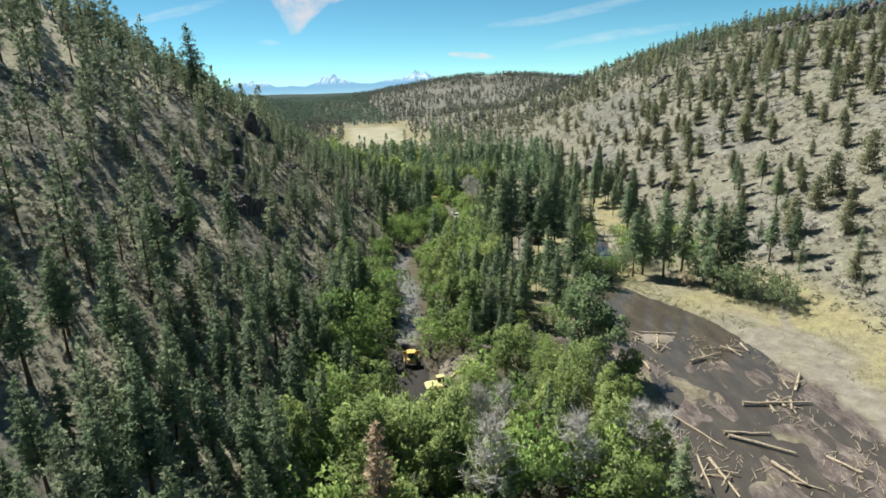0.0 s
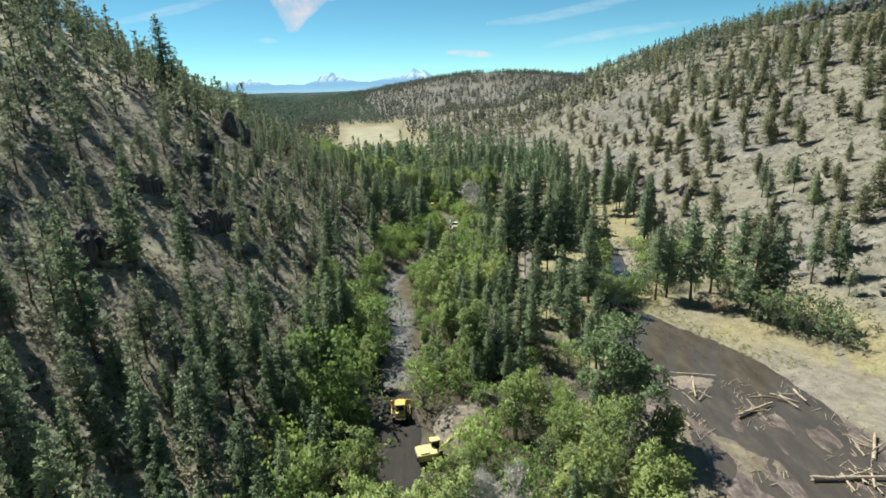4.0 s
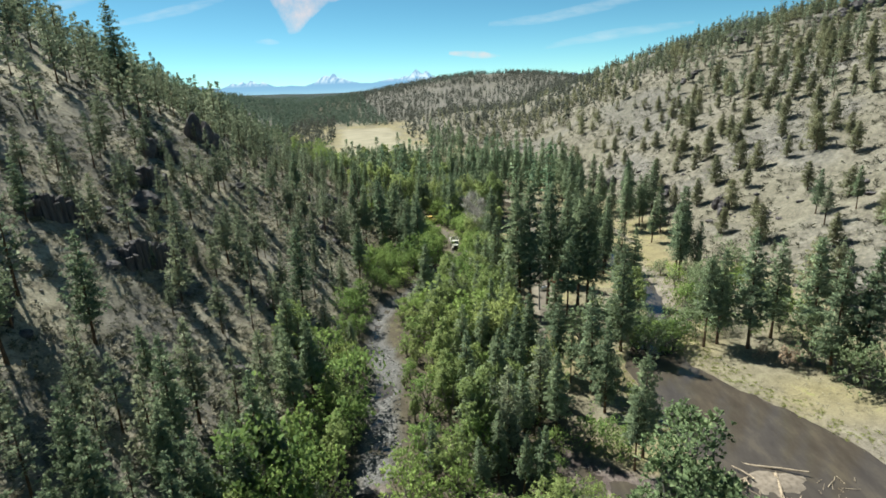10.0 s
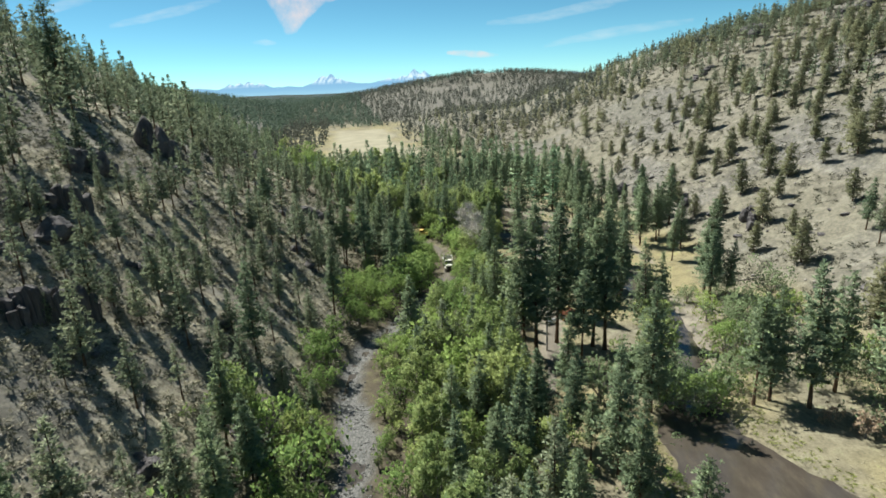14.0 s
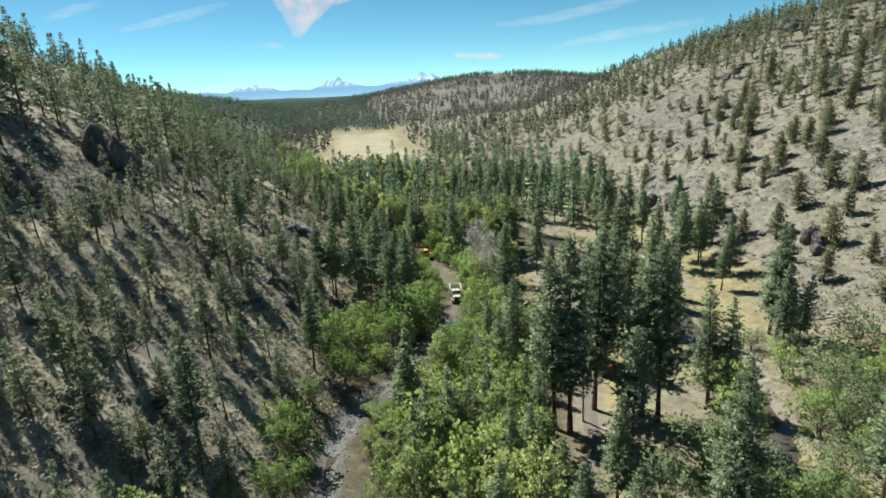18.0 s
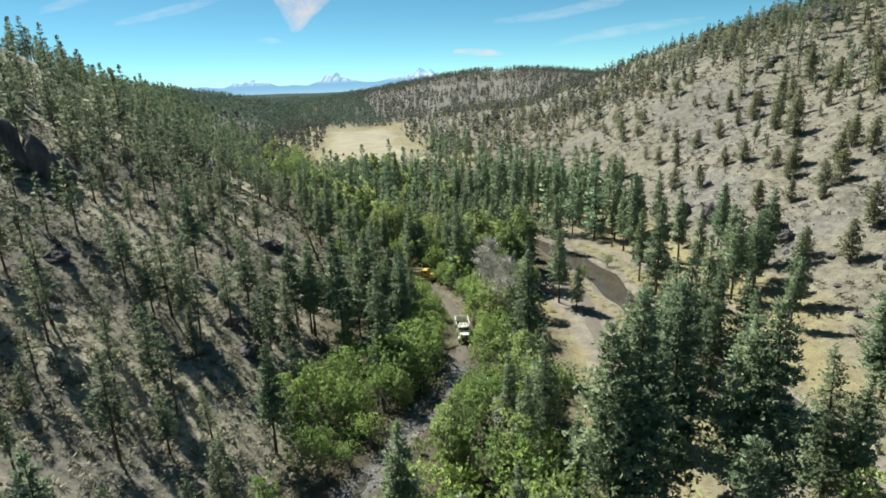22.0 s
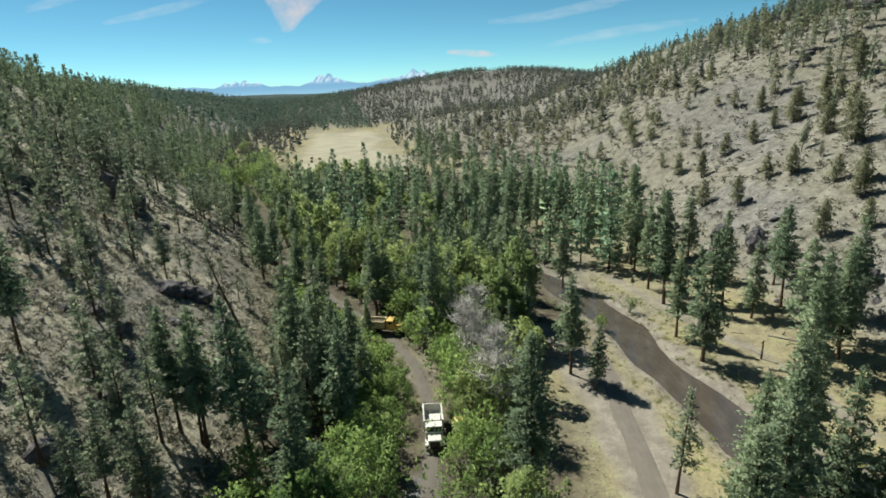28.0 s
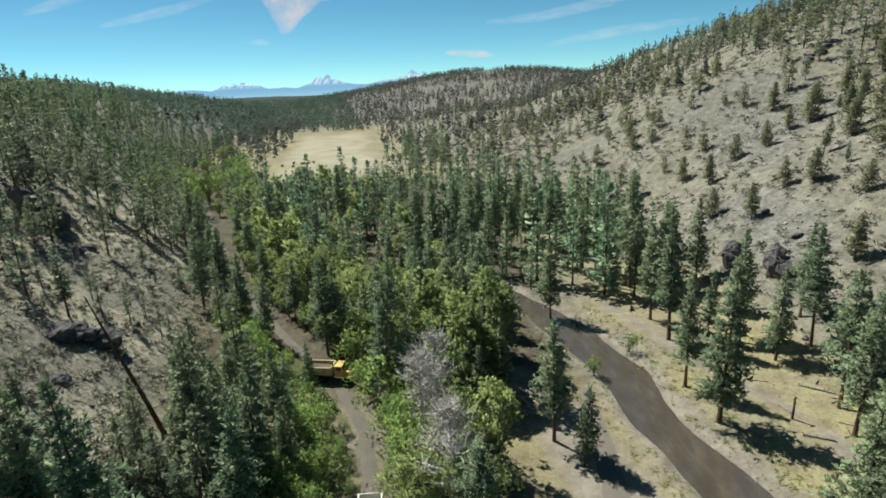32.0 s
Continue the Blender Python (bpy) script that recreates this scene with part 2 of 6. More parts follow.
# ---- lie of the land ----
YK = np.array([-150, 0, 100, 200, 300, 370, 450, 700, 1100, 1800, 3200.0])
FOOT_L = [-18.0, -15.5, -21.6, -18.7, -46, -84, -128, -183, -270, -551.7, -1044.3]
FOOT_R = [90.0, 85.0, 80.2, 69.3, 55.3, 60.0, 64.0, 74.0, 62.5, 232.4, 255.1]
STEEP_L = [0.65, 0.666, 0.82, 0.71, 0.6, 0.74, 0.84, 0.45, 0.247, 0.119, 0.062]
STEEP_R = [0.5, 0.5, 0.51, 0.51, 0.55, 0.52, 0.5, 0.37, 0.07, 0.078, 0.112]
CREST_L = [110.0, 110.0, 107.0, 234.5, 190.0, 75.0, 50.0, 54.0, 36.0, 14.0, 6.0]
CREST_R = [130.0, 130.0, 130.0, 76.2, 88.1, 84.0, 79.3, 86.0, 31.5, 19.6, 24.5]
# where the gentle toe of the right hill begins
TOE_Y = [330, 370, 400, 470, 550, 700, 800]
TOE_X = [52, 34, 22, 0, -30, -50, -60]


def along(v, y):
    """A smooth curve through the values v at the stations YK."""
    y = np.clip(y, YK[0], YK[-1])
    v = np.asarray(v, float)
    m = np.gradient(v, YK)
    i = np.clip(np.searchsorted(YK, y) - 1, 0, len(YK) - 2)
    h = YK[i + 1] - YK[i]
    s = (y - YK[i]) / h
    return (2 * s**3 - 3 * s**2 + 1) * v[i] + (s**3 - 2 * s**2 + s) * h * m[i] + (3 * s**2 - 2 * s**3) * v[i + 1] + (s**3 - s**2) * h * m[i + 1]


def flank(d, steep, crest):
    a = np.maximum(steep * 2.5 * np.logaddexp(0, d / 2.5), 1e-3)
    return (a**-3 + np.maximum(crest, 5) ** -3) ** (-1 / 3)


def lumps(x, y, size, seed):
    """Value noise in -1..1."""
    x, y = x / size + seed * 17.3, y / size - seed * 9.1
    i, j = np.floor(x), np.floor(y)
    u, v = x - i, y - j
    u, v = u * u * (3 - 2 * u), v * v * (3 - 2 * v)

    def dice(a, b):
        s = np.sin(a * 127.1 + b * 311.7 + seed * 74.7) * 43758.5453
        return 2 * (s - np.floor(s)) - 1

    return (dice(i, j) * (1 - u) + dice(i + 1, j) * u) * (1 - v) + (dice(i, j + 1) * (1 - u) + dice(i + 1, j + 1) * u) * v


def to_line(x, y, line):
    """Distance to a polyline of (x, y, half width) and the half width at the nearest place."""
    best, wide = np.full(np.shape(x), 1e9), np.zeros(np.shape(x))
    for (ax, ay, aw), (bx, by, bw) in zip(line, line[1:]):
        dx, dy = bx - ax, by - ay
        s = np.clip(((x - ax) * dx + (y - ay) * dy) / (dx * dx + dy * dy), 0, 1)
        d = np.hypot(x - ax - s * dx, y - ay - s * dy)
        wide = np.where(d < best, aw + s * (bw - aw), wide)
        best = np.minimum(best, d)
    return best, wide


RIVER = [(30, -60, 14), (38, 20, 15), (43, 50, 15), (46, 70, 15), (47, 84, 14.5), (45.5, 98, 12.5), (43.5, 110, 11.5), (40, 124, 8.5), (35.5, 138, 5.5), (41, 153, 2.4), (45, 165, 2.0),
         (48, 186, 2.2), (45.5, 201, 2.8), (41.0, 212.5, 3.4), (38.6, 224, 3.2), (35.8, 236, 2.9), (35.0, 249, 3.0), (31, 262, 3.4), (24.5, 277, 2.4), (19.5, 286, 2.2), (12, 294, 2.0), (3, 300, 1.8), (-8, 305, 1.6), (-22, 316, 1.5)]
INLET = [(34, 100, 4.5), (26, 103.5, 3.6), (19, 107, 2.6), (15.5, 111.5, 1.6)]
CREEK = [(-12, 100, 1.53), (-11.5, 118, 2.04), (-12.5, 128, 2.04), (-13, 140, 2.21), (-16, 150, 2.0), (-17, 160, 1.6), (-15.5, 170, 1.3), (-9, 184, 1.35), (-5, 193, 1.3), (-1.5, 201, 1.2), (0, 208, 1.1)]
ROAD = [(-8.6, 82, 3.2), (-8.8, 86, 3.4), (-9.7, 95, 3.1), (-11, 107, 2.4)]
TRACK = [(0.2, 206, 1.1), (0.4, 222, 1.1), (-2.4, 236, 1.0), (-8, 248, 0.95), (-18.6, 262.4, 0.92), (-30, 279, 0.95), (-40.3, 295.7, 1.0), (-55, 325, 1.2), (-68, 350, 1.4), (-82, 380, 1.7), (-97, 411, 1.87), (-105, 440, 1.87)]
BAR = [(20, 165, 3), (23, 191, 4), (25.5, 205, 4.5), (26.5, 222, 5), (24, 236, 4.5), (19, 250, 3)]
TRAIL = [(62, 60, 2.5), (64.5, 78, 2.5), (64, 93, 2), (68, 110, 1.5), (74, 122, 1.2)]
BYWAY = [(56, 215, 1.5), (55, 230, 1.6), (53.5, 238, 1.5), (49.5, 246, 1.4), (44, 262, 1.4), (40, 275, 1.6)]


def toe(x, y):
    """The gentle apron at the foot of the right hill, where it reaches towards the field."""
    u = np.clip((x - np.interp(y, TOE_Y, TOE_X)) / 75, 0, 1)
    return 15 * (u + 0.35 * u * u * (1 - u)) * np.clip((y - 330) / 50, 0, 1) * np.clip((840 - y) / 160, 0, 1)


def foot_right(y):
    """Where the valley floor ends on the right."""
    return np.where(y > 330, np.minimum(along(FOOT_R, y), np.interp(y, TOE_Y, TOE_X) + 10), along(FOOT_R, y))


def rise(x, y):
    """The land's height without its small relief."""
    h = 6 * (1 - np.exp(-np.maximum(y - 220, 0) / 500))
    h = h + flank(along(FOOT_L, y) - x, along(STEEP_L, y), along(CREST_L, y)) + flank(x - along(FOOT_R, y), along(STEEP_R, y), along(CREST_R, y))
    h = h + toe(x, y)
    return h + 59.5 * np.exp(-(((x - 101.7) / 317) ** 2) - ((y - 1422.7) / 378.9) ** 2)


def shore(x, y):
    """How far the river's edge wanders in and out."""
    return (0.9 * lumps(x, y, 8, 71) + 0.5 * lumps(x, y, 3, 72) + 0.25 * lumps(x, y, 1.3, 73)) * np.clip((260 - y) / 90, 0.35, 1)


def land(x, y):
    x, y = np.asarray(x, float), np.asarray(y, float)
    h = rise(x, y)
    slope = np.clip(h / 12, 0, 1)
    h = h + slope * (0.9 * lumps(x, y, 14, 1) + 0.45 * lumps(x, y, 5, 2) + 0.2 * lumps(x, y, 2, 3)) + (1 - slope) * 0.14 * lumps(x, y, 6, 4)
    d, w = to_line(x, y, RIVER)
    d = d + shore(x, y)
    bed = np.clip((w + 1.5 - d) / 2.5, 0, 1)
    h = h - bed * (0.36 + 0.36 * np.clip((y - 96) / 14, 0, 1) + (0.26 * lumps(x * 1.5, y * 0.7, 5, 5) + 0.2 * lumps(x * 1.6, y * 0.6, 1.9, 6)) * np.clip((112 - y) / 18, 0.12, 1))
    d, w = to_line(x, y, INLET)
    h = h - np.clip((w + 0.8 - d) / 1.6, 0, 1) * np.clip((34 - x) / 3, 0, 1) * (0.4 + 0.2 * lumps(x, y, 2.2, 9))
    d, w = to_line(x, y, CREEK)
    bed = np.clip((w + 1.0 - d) / 1.5, 0, 1)
    return h * (1 - bed) + bed * (0.04 + 0.07 * lumps(x, y, 3.1, 7) + 0.07 * lumps(x, y, 1.3, 8))


def height(x, y):
    return float(land(np.array([x]), np.array([y]))[0])


def stations(*spans):
    out = []
    for a, b, step in spans:
        out += list(np.arange(a, b, step))
    return np.array(out + [spans[-1][1]])


def mesh_from(name, verts, faces, mats, smooth=False):
    me = bpy.data.meshes.new(name)
    me.from_pydata([tuple(v) for v in verts], [], [tuple(int(i) for i in f) for f in faces])
    for m in mats if isinstance(mats, (list, tuple)) else [mats]:
        me.materials.append(m)
    if smooth:
        me.shade_smooth()
    return me


def sheet(gx, gy, z):
    nx, ny = len(gx), len(gy)
    X, Y = np.meshgrid(gx, gy)
    v = np.stack([X.ravel(), Y.ravel(), z(X, Y).ravel()], 1)
    i = (np.arange(ny - 1)[:, None] * nx + np.arange(nx - 1)).ravel()
    return v, np.stack([i, i + 1, i + nx + 1, i + nx], 1), X.ravel(), Y.ravel()


def build_ground():
    gx = stations((-2600, -1000, 200), (-1000, -400, 50), (-400, -160, 10), (-160, -75, 3), (-75, 92, 1.2), (92, 190, 3), (190, 420, 10), (420, 1000, 50), (1000, 2600, 200))
    gy = stations((-400, -60, 20), (-60, 40, 3), (40, 300, 1.2), (300, 460, 3), (460, 760, 8), (760, 1700, 25), (1700, 4700, 150))
    v, f, X, Y = sheet(gx, gy, land)
    me = mesh_from("ground", v, f, EARTH, True)
    base = rise(X, Y)
    flat = np.clip(1 - (base - 1.0 - 6 * (1 - np.exp(-np.maximum(Y - 220, 0) / 500))) / 4, 0, 1)
    dr, wr = to_line(X, Y, RIVER)
    dr = dr + shore(X, Y)
    dc, wc = to_line(X, Y, CREEK)
    edge = 0.8 * lumps(X, Y, 3, 11)
    wet = np.clip((wr + 0.6 + edge - dr) / 1.6, 0, 1)
    wet = np.clip(wet * np.clip(1.25 + 0.8 * lumps(X, Y, 4, 12), 0.25, 1), 0, 1)
    d, w = to_line(X, Y, INLET)
    wet = np.maximum(wet, np.clip((w + 2.0 + 1.5 * edge - d) / 1.6, 0, 1))
    d, w = to_line(X, Y, ROAD)
    wet = np.maximum(wet, np.clip((w + 0.5 * edge - d) / 0.8, 0, 1))
    sand = np.clip((wr + 4.5 + 2 * edge - dr) / 2, 0, 1) * np.clip((X - 36) / 4 + (Y - 200) / 20, 0, 1) * 0.9
    bank = np.clip((wr + 13 + 5 * lumps(X, Y, 9, 18) - dr) / 5, 0, 1) * np.clip((X - 48) / 4, 0, 1) * np.clip((128 - Y) / 22, 0, 1)
    sand = np.maximum(sand, bank * np.clip(0.8 + 0.5 * lumps(X, Y, 3.5, 19), 0.3, 1))
    for line in (BAR, TRAIL, BYWAY):
        d, w = to_line(X, Y, line)
        sand = np.maximum(sand, np.clip((w + edge - d) / 1.0, 0, 1) * 0.9)
    d, w = to_line(X, Y, [(0, 90, 2), (1, 98, 3), (4, 108, 1.5)])
    sand = np.maximum(sand, np.clip((w + edge - d) / 2, 0, 1))
    d, w = to_line(X, Y, [(-14.5, 172, 0.4), (-7.8, 184, 0.7), (-3.6, 193, 0.7), (-0.2, 201, 0.5)])
    spit = np.clip((w + 0.4 * edge - d) / 0.6, 0, 1)
    stones = np.clip((wc + 0.9 + edge - dc) / 1.0, 0, 1) * (1 - 0.8 * spit)
    sand = np.maximum(sand, spit)
    field = np.clip((Y - 440 + 14 * lumps(X, Y, 25, 13)) / 15, 0, 1) * np.clip((688 - Y + 8 * lumps(X, Y, 30, 17)) / 16, 0, 1) * np.clip((X + 0.165 * (Y - 455) + 82) / 8, 0, 1) * np.clip((np.interp(Y, TOE_Y, TOE_X) - 10 - X + 6 * lumps(X, Y, 20, 15)) / 8, 0, 1)
    meadow = np.clip((800 - Y) / 60, 0, 1) * np.clip(flat * (0.75 + 0.5 * lumps(X, Y, 12, 14)), 0, 1)
    meadow = np.maximum(meadow, np.clip((X - foot_right(Y)) / 10, 0, 1) * np.clip(0.3 + 0.5 * lumps(X, Y, 18, 16), 0.0, 0.2) * np.clip((900 - Y) / 100, 0, 1))
    straw = np.clip((along(FOOT_L, Y) - X) / 8, 0, 1) * np.clip(0.55 + 0.7 * lumps(X, Y, 11, 20) + 0.5 * lumps(X, Y, 4, 21), 0.1, 0.95) * np.clip((420 - Y) / 60, 0, 1)
    # mask of the litter that has tree shade put into its colour
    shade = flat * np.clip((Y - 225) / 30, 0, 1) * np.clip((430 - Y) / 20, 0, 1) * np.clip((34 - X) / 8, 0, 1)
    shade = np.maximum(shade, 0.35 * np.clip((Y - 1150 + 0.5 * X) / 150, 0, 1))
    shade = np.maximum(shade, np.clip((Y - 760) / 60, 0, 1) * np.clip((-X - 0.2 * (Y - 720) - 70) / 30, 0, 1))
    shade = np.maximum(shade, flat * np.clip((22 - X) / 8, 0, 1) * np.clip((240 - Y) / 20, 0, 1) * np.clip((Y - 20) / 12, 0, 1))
    far = np.clip((Y - 1500 + 0.5 * X) / 200, 0, 1) * np.clip((150 - X) / 80, 0, 1)
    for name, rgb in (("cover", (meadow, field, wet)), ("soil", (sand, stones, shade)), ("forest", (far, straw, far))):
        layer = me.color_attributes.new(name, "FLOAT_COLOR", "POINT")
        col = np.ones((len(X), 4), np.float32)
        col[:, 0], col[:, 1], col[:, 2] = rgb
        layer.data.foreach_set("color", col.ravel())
    tagged(new("ground", me), "dry canyon floor and slopes with pale grass, bare earth and mud", "ground", kind="structure")


patch = lambda x, y, s, seed: float(lumps(np.array([x]), np.array([y]), s, seed)[0])


def ribbon(line, z, name, mat, label, extra=0.0, step=3.0, across=5):
    """A sheet that follows a polyline of (x, y, half width)."""
    v, f = [], []
    pts = []
    for (ax, ay, aw), (bx, by, bw) in zip(line, line[1:]):
        n = max(1, int(math.hypot(bx - ax, by - ay) / step))
        pts += [(ax + (bx - ax) * k / n, ay + (by - ay) * k / n, aw + (bw - aw) * k / n) for k in range(n)]
    pts.append(line[-1])
    for k, (x, y, w) in enumerate(pts):
        a, b = pts[max(k - 1, 0)], pts[min(k + 1, len(pts) - 1)]
        tx, ty = b[0] - a[0], b[1] - a[1]
        r = math.hypot(tx, ty)
        for j in range(across):
            s = (2 * j / (across - 1) - 1) * (w + extra) * (1 + (0.22 * patch(x + 5 * (j > across // 2), y, 3.1, 95) if name == "road" else 0))
            px, py = x + ty / r * s, y - tx / r * s
            v.append((px, py, z(px, py)))
    for k in range(len(pts) - 1):
        for j in range(across - 1):
            a = k * across + j
            f.append((a, a + 1, a + across + 1, a + across))
    return tagged(new(name, mesh_from(name, v, f, mat, True)), label, name.split("_")[0], kind="structure")


build_ground()


def dirt(name, dark, light, rough):
    m = Mat(name, rough, 0.2)
    mp = m.node("ShaderNodeMapping", Scale=(1.6, 0.25, 1))
    m.link(m.where(), mp.inputs[0])
    m.colour(m.mix(m.math("MULTIPLY", m.noise(1.2, 6, 0.7, mp.outputs[0]), 1.0), m.mix(m.noise(0.5, 5), dark, light), dark))
    m.bump(m.noise(3.0, 6, 0.7), 0.7, 0.12)
    return m.m


def rutted(line):
    """Height of a road surface with two wheel ruts."""
    def z(x, y):
        d, w = to_line(np.array([x]), np.array([y]), line)
        return height(x, y) + 0.09 - 0.06 * math.exp(-((float(d[0]) - 0.85) / 0.22) ** 2) - 0.12 * max(0.0, float(d[0]) / max(float(w[0]), 0.1) - 0.8) * 3
    return z


ribbon(ROAD, rutted(ROAD), "road", dirt("black_muck", (0.016, 0.014, 0.013), (0.055, 0.046, 0.039), 0.75), "black muddy haul road with wheel ruts", 0.0, 1.0, 15)
ribbon(TRACK, rutted(TRACK), "road", dirt("track_dirt", (0.085, 0.075, 0.062), (0.2, 0.176, 0.146), 0.95), "pale two-track dirt road with wheel ruts", 0.0, 1.2, 11)
BARWAY = [(17, 150, 0.6), (20, 165, 1.2), (22.5, 182, 1.3), (24.5, 197, 1.4), (25.5, 206, 1.4), (25.9, 214, 1.4), (26.3, 221, 1.4), (27.4, 231, 1.3), (27.8, 236, 1.2), (28.3, 245, 0.6)]
ribbon(BARWAY, rutted(BARWAY), "road", dirt("bar_dirt", (0.115, 0.1, 0.083), (0.225, 0.2, 0.168), 0.95), "brown two-track lane rutted into the gravel bar", 0.0, 1.2, 11)
ribbon(RIVER, lambda x, y: -0.33 + float(rise(np.array([30.0]), np.array([y]))[0]) * 1.0, "water", WATER, "shallow muddy brown river with still pools", 1.5)
ribbon(INLET, lambda x, y: -0.326, "water", WATER, "muddy side arm of the shallow river", 0.8)
ribbon(CREEK, lambda x, y: 0.025, "water", WATER, "narrow stony creek with shallow water", -0.5)

# ---- plants ----
def tube(rings, sides=6, cap=True):
    """Vertices and faces of a tapered tube through (x, y, z, radius) rings."""
    v, f = [], []
    rings = [tuple(float(c) for c in q) for q in rings]
    n = len(rings)
    for k, (x, y, z, r) in enumerate(rings):
        a, b = Vector(rings[max(k - 1, 0)][:3]), Vector(rings[min(k + 1, n - 1)][:3])
        t = (b - a).normalized()
        u = t.orthogonal().normalized()
        w = t.cross(u)
        for j in range(sides):
            q = 2 * math.pi * j / sides
            v.append(Vector((x, y, z)) + r * (math.cos(q) * u + math.sin(q) * w))
    for k in range(n - 1):
        for j in range(sides):
            a, b = k * sides + j, k * sides + (j + 1) % sides
            f.append((a, b, b + sides, a + sides))
    if cap:
        f.append(tuple(range(sides))[::-1])
        f.append(tuple(range((n - 1) * sides, n * sides)))
    return v, f


class Heap:
    """Gathers pieces into one mesh."""

    def __init__(self):
        self.v, self.f = [], []

    def add(self, v, f):
        o = len(self.v)
        self.v += [tuple(p) for p in v]
        self.f += [tuple(i + o for i in q) for q in f]

    def mesh(self, name, mat, smooth=False):
        return mesh_from(name, self.v, self.f, mat, smooth)


def sprays(rng, at, axis, size, blades, slim=1.0, flatness=1.0):
    """Needle or leaf sprays at the points `at`: each a small star of pointed blades round its axis."""
    n = len(at)
    d = rng.normal(size=(n, blades, 3)) * np.array([1, 1, flatness]) + axis[:, None, :] * 0.9
    d /= np.linalg.norm(d, axis=2, keepdims=True)
    s = rng.normal(size=(n, blades, 3))
    s -= (s * d).sum(2, keepdims=True) * d
    s /= np.linalg.norm(s, axis=2, keepdims=True)
    L = size[:, None, None] * rng.uniform(0.6, 1.15, (n, blades, 1))
    c = at[:, None, :]
    v = np.stack([c - d * L * 0.15, c + d * L * 0.7 + s * L * 0.3 * slim, c + d * L - s * L * 0.16 * slim], 2).reshape(-1, 3)
    k = np.arange(n * blades)[:, None] * 3
    return v, k + np.array([0, 1, 2])


ROUND = {}


def crown_mesh(v, f, out, mat, name="crown"):
    """A crown whose sprays are shaded as one rounded, tufted mass; out is each vertex's way outwards."""
    a, b, c = v[f[:, 0]], v[f[:, 1]], v[f[:, 2]]
    n = np.cross(b - a, c - a)
    n /= np.linalg.norm(n, axis=1, keepdims=True) + 1e-9
    o = out[f[:, 0]]
    o = o / (np.linalg.norm(o, axis=1, keepdims=True) + 1e-9)
    turned = (n * o).sum(1) < 0
    f = np.where(turned[:, None], f[:, ::-1], f)
    n = np.where(turned[:, None], -n, n)
    n = 0.62 * o + 0.5 * n
    n /= np.linalg.norm(n, axis=1, keepdims=True)
    me = mesh_from(name, v, f, mat)
    per = np.zeros_like(v)
    per[f.ravel()] = np.repeat(n, 3, 0)
    me.normals_split_custom_set_from_vertices(per.tolist())
    ROUND[me.name] = per
    return me


def pine_meshes(seed, tall=20.0, bare=0.3, spread=0.13, whorls=30, blades=5, tufts=8, full=1.0, mat=PINE, bark=BARK, tuft=0.042, blunt=0.85, slim=1.0):
    """A conifer: trunk with limbs, and a crown of needle sprays along the limbs."""
    rng = np.random.default_rng(seed)
    wood = Heap()
    bend = rng.uniform(-1, 1, 2) * tall * 0.012
    mid = lambda z: np.array([bend[0] * (z / tall) ** 1.4, bend[1] * (z / tall) ** 1.4, z])
    r0 = tall * 0.011 + 0.04
    wood.add(*tube([(*mid(z)[:2], z - (0.6 if z == 0 else 0), max(r0 * (1 - z / tall) ** 0.85, 0.02) * (1.35 if z == 0 else 1)) for z in np.linspace(0, tall * 0.98, 8)], 7))
    at, axis, size = [], [], []
    turn = rng.uniform(0, 6.28)
    for k in range(whorls):
        s = (k + rng.uniform(0, 0.9)) / whorls
        z = tall * (bare + (1 - bare) * s)
        profile = (1 - s) ** blunt * min(1, 0.55 + 2.2 * s) + 0.045
        for _ in range(rng.integers(3, 5)):
            turn += 2.4 + rng.uniform(-0.5, 0.5)
            if rng.random() > full and s < 0.8:
                continue
            reach = tall * spread * profile * rng.uniform(0.6, 1.25)
            out = np.array([math.cos(turn), math.sin(turn), rng.uniform(-0.3, 0.2) + 0.5 * s])
            base = mid(z)
            if reach > 0.9:
                wood.add(*tube([(*base, 0.02 + reach * 0.014), (*(base + out * reach * 0.85), 0.012)], 3, False))
            m = max(1, int(round(tufts * profile * rng.uniform(0.75, 1.2))))
            for q in range(m):
                f = 1 - 0.8 * (q + rng.random()) / m
                at.append(base + out * reach * f + rng.normal(size=3) * (0.06 + 0.17 * f * reach) * np.array([1, 1, 0.75]))
                axis.append(out / np.linalg.norm(out) + np.array([0, 0, 0.35]))
                size.append(tall * tuft * rng.uniform(0.75, 1.25) * (0.62 + 0.45 * profile))
    for z in (0.9, 0.93, 0.96):
        at.append(mid(tall * z))
        axis.append(np.array([0, 0, 2.0]))
        size.append(tall * tuft)
    at = np.array(at)
    v, f = sprays(rng, at, np.array(axis), np.array(size), blades, slim, 0.6)
    side = at * np.array([1, 1, 0])
    side /= np.linalg.norm(side, axis=1, keepdims=True) + 0.15
    out = side + np.array([0, 0, 0.55]) + rng.normal(size=at.shape) * 0.3
    return wood.mesh("trunk", bark), crown_mesh(v, f, np.repeat(out, blades * 3, 0), mat)


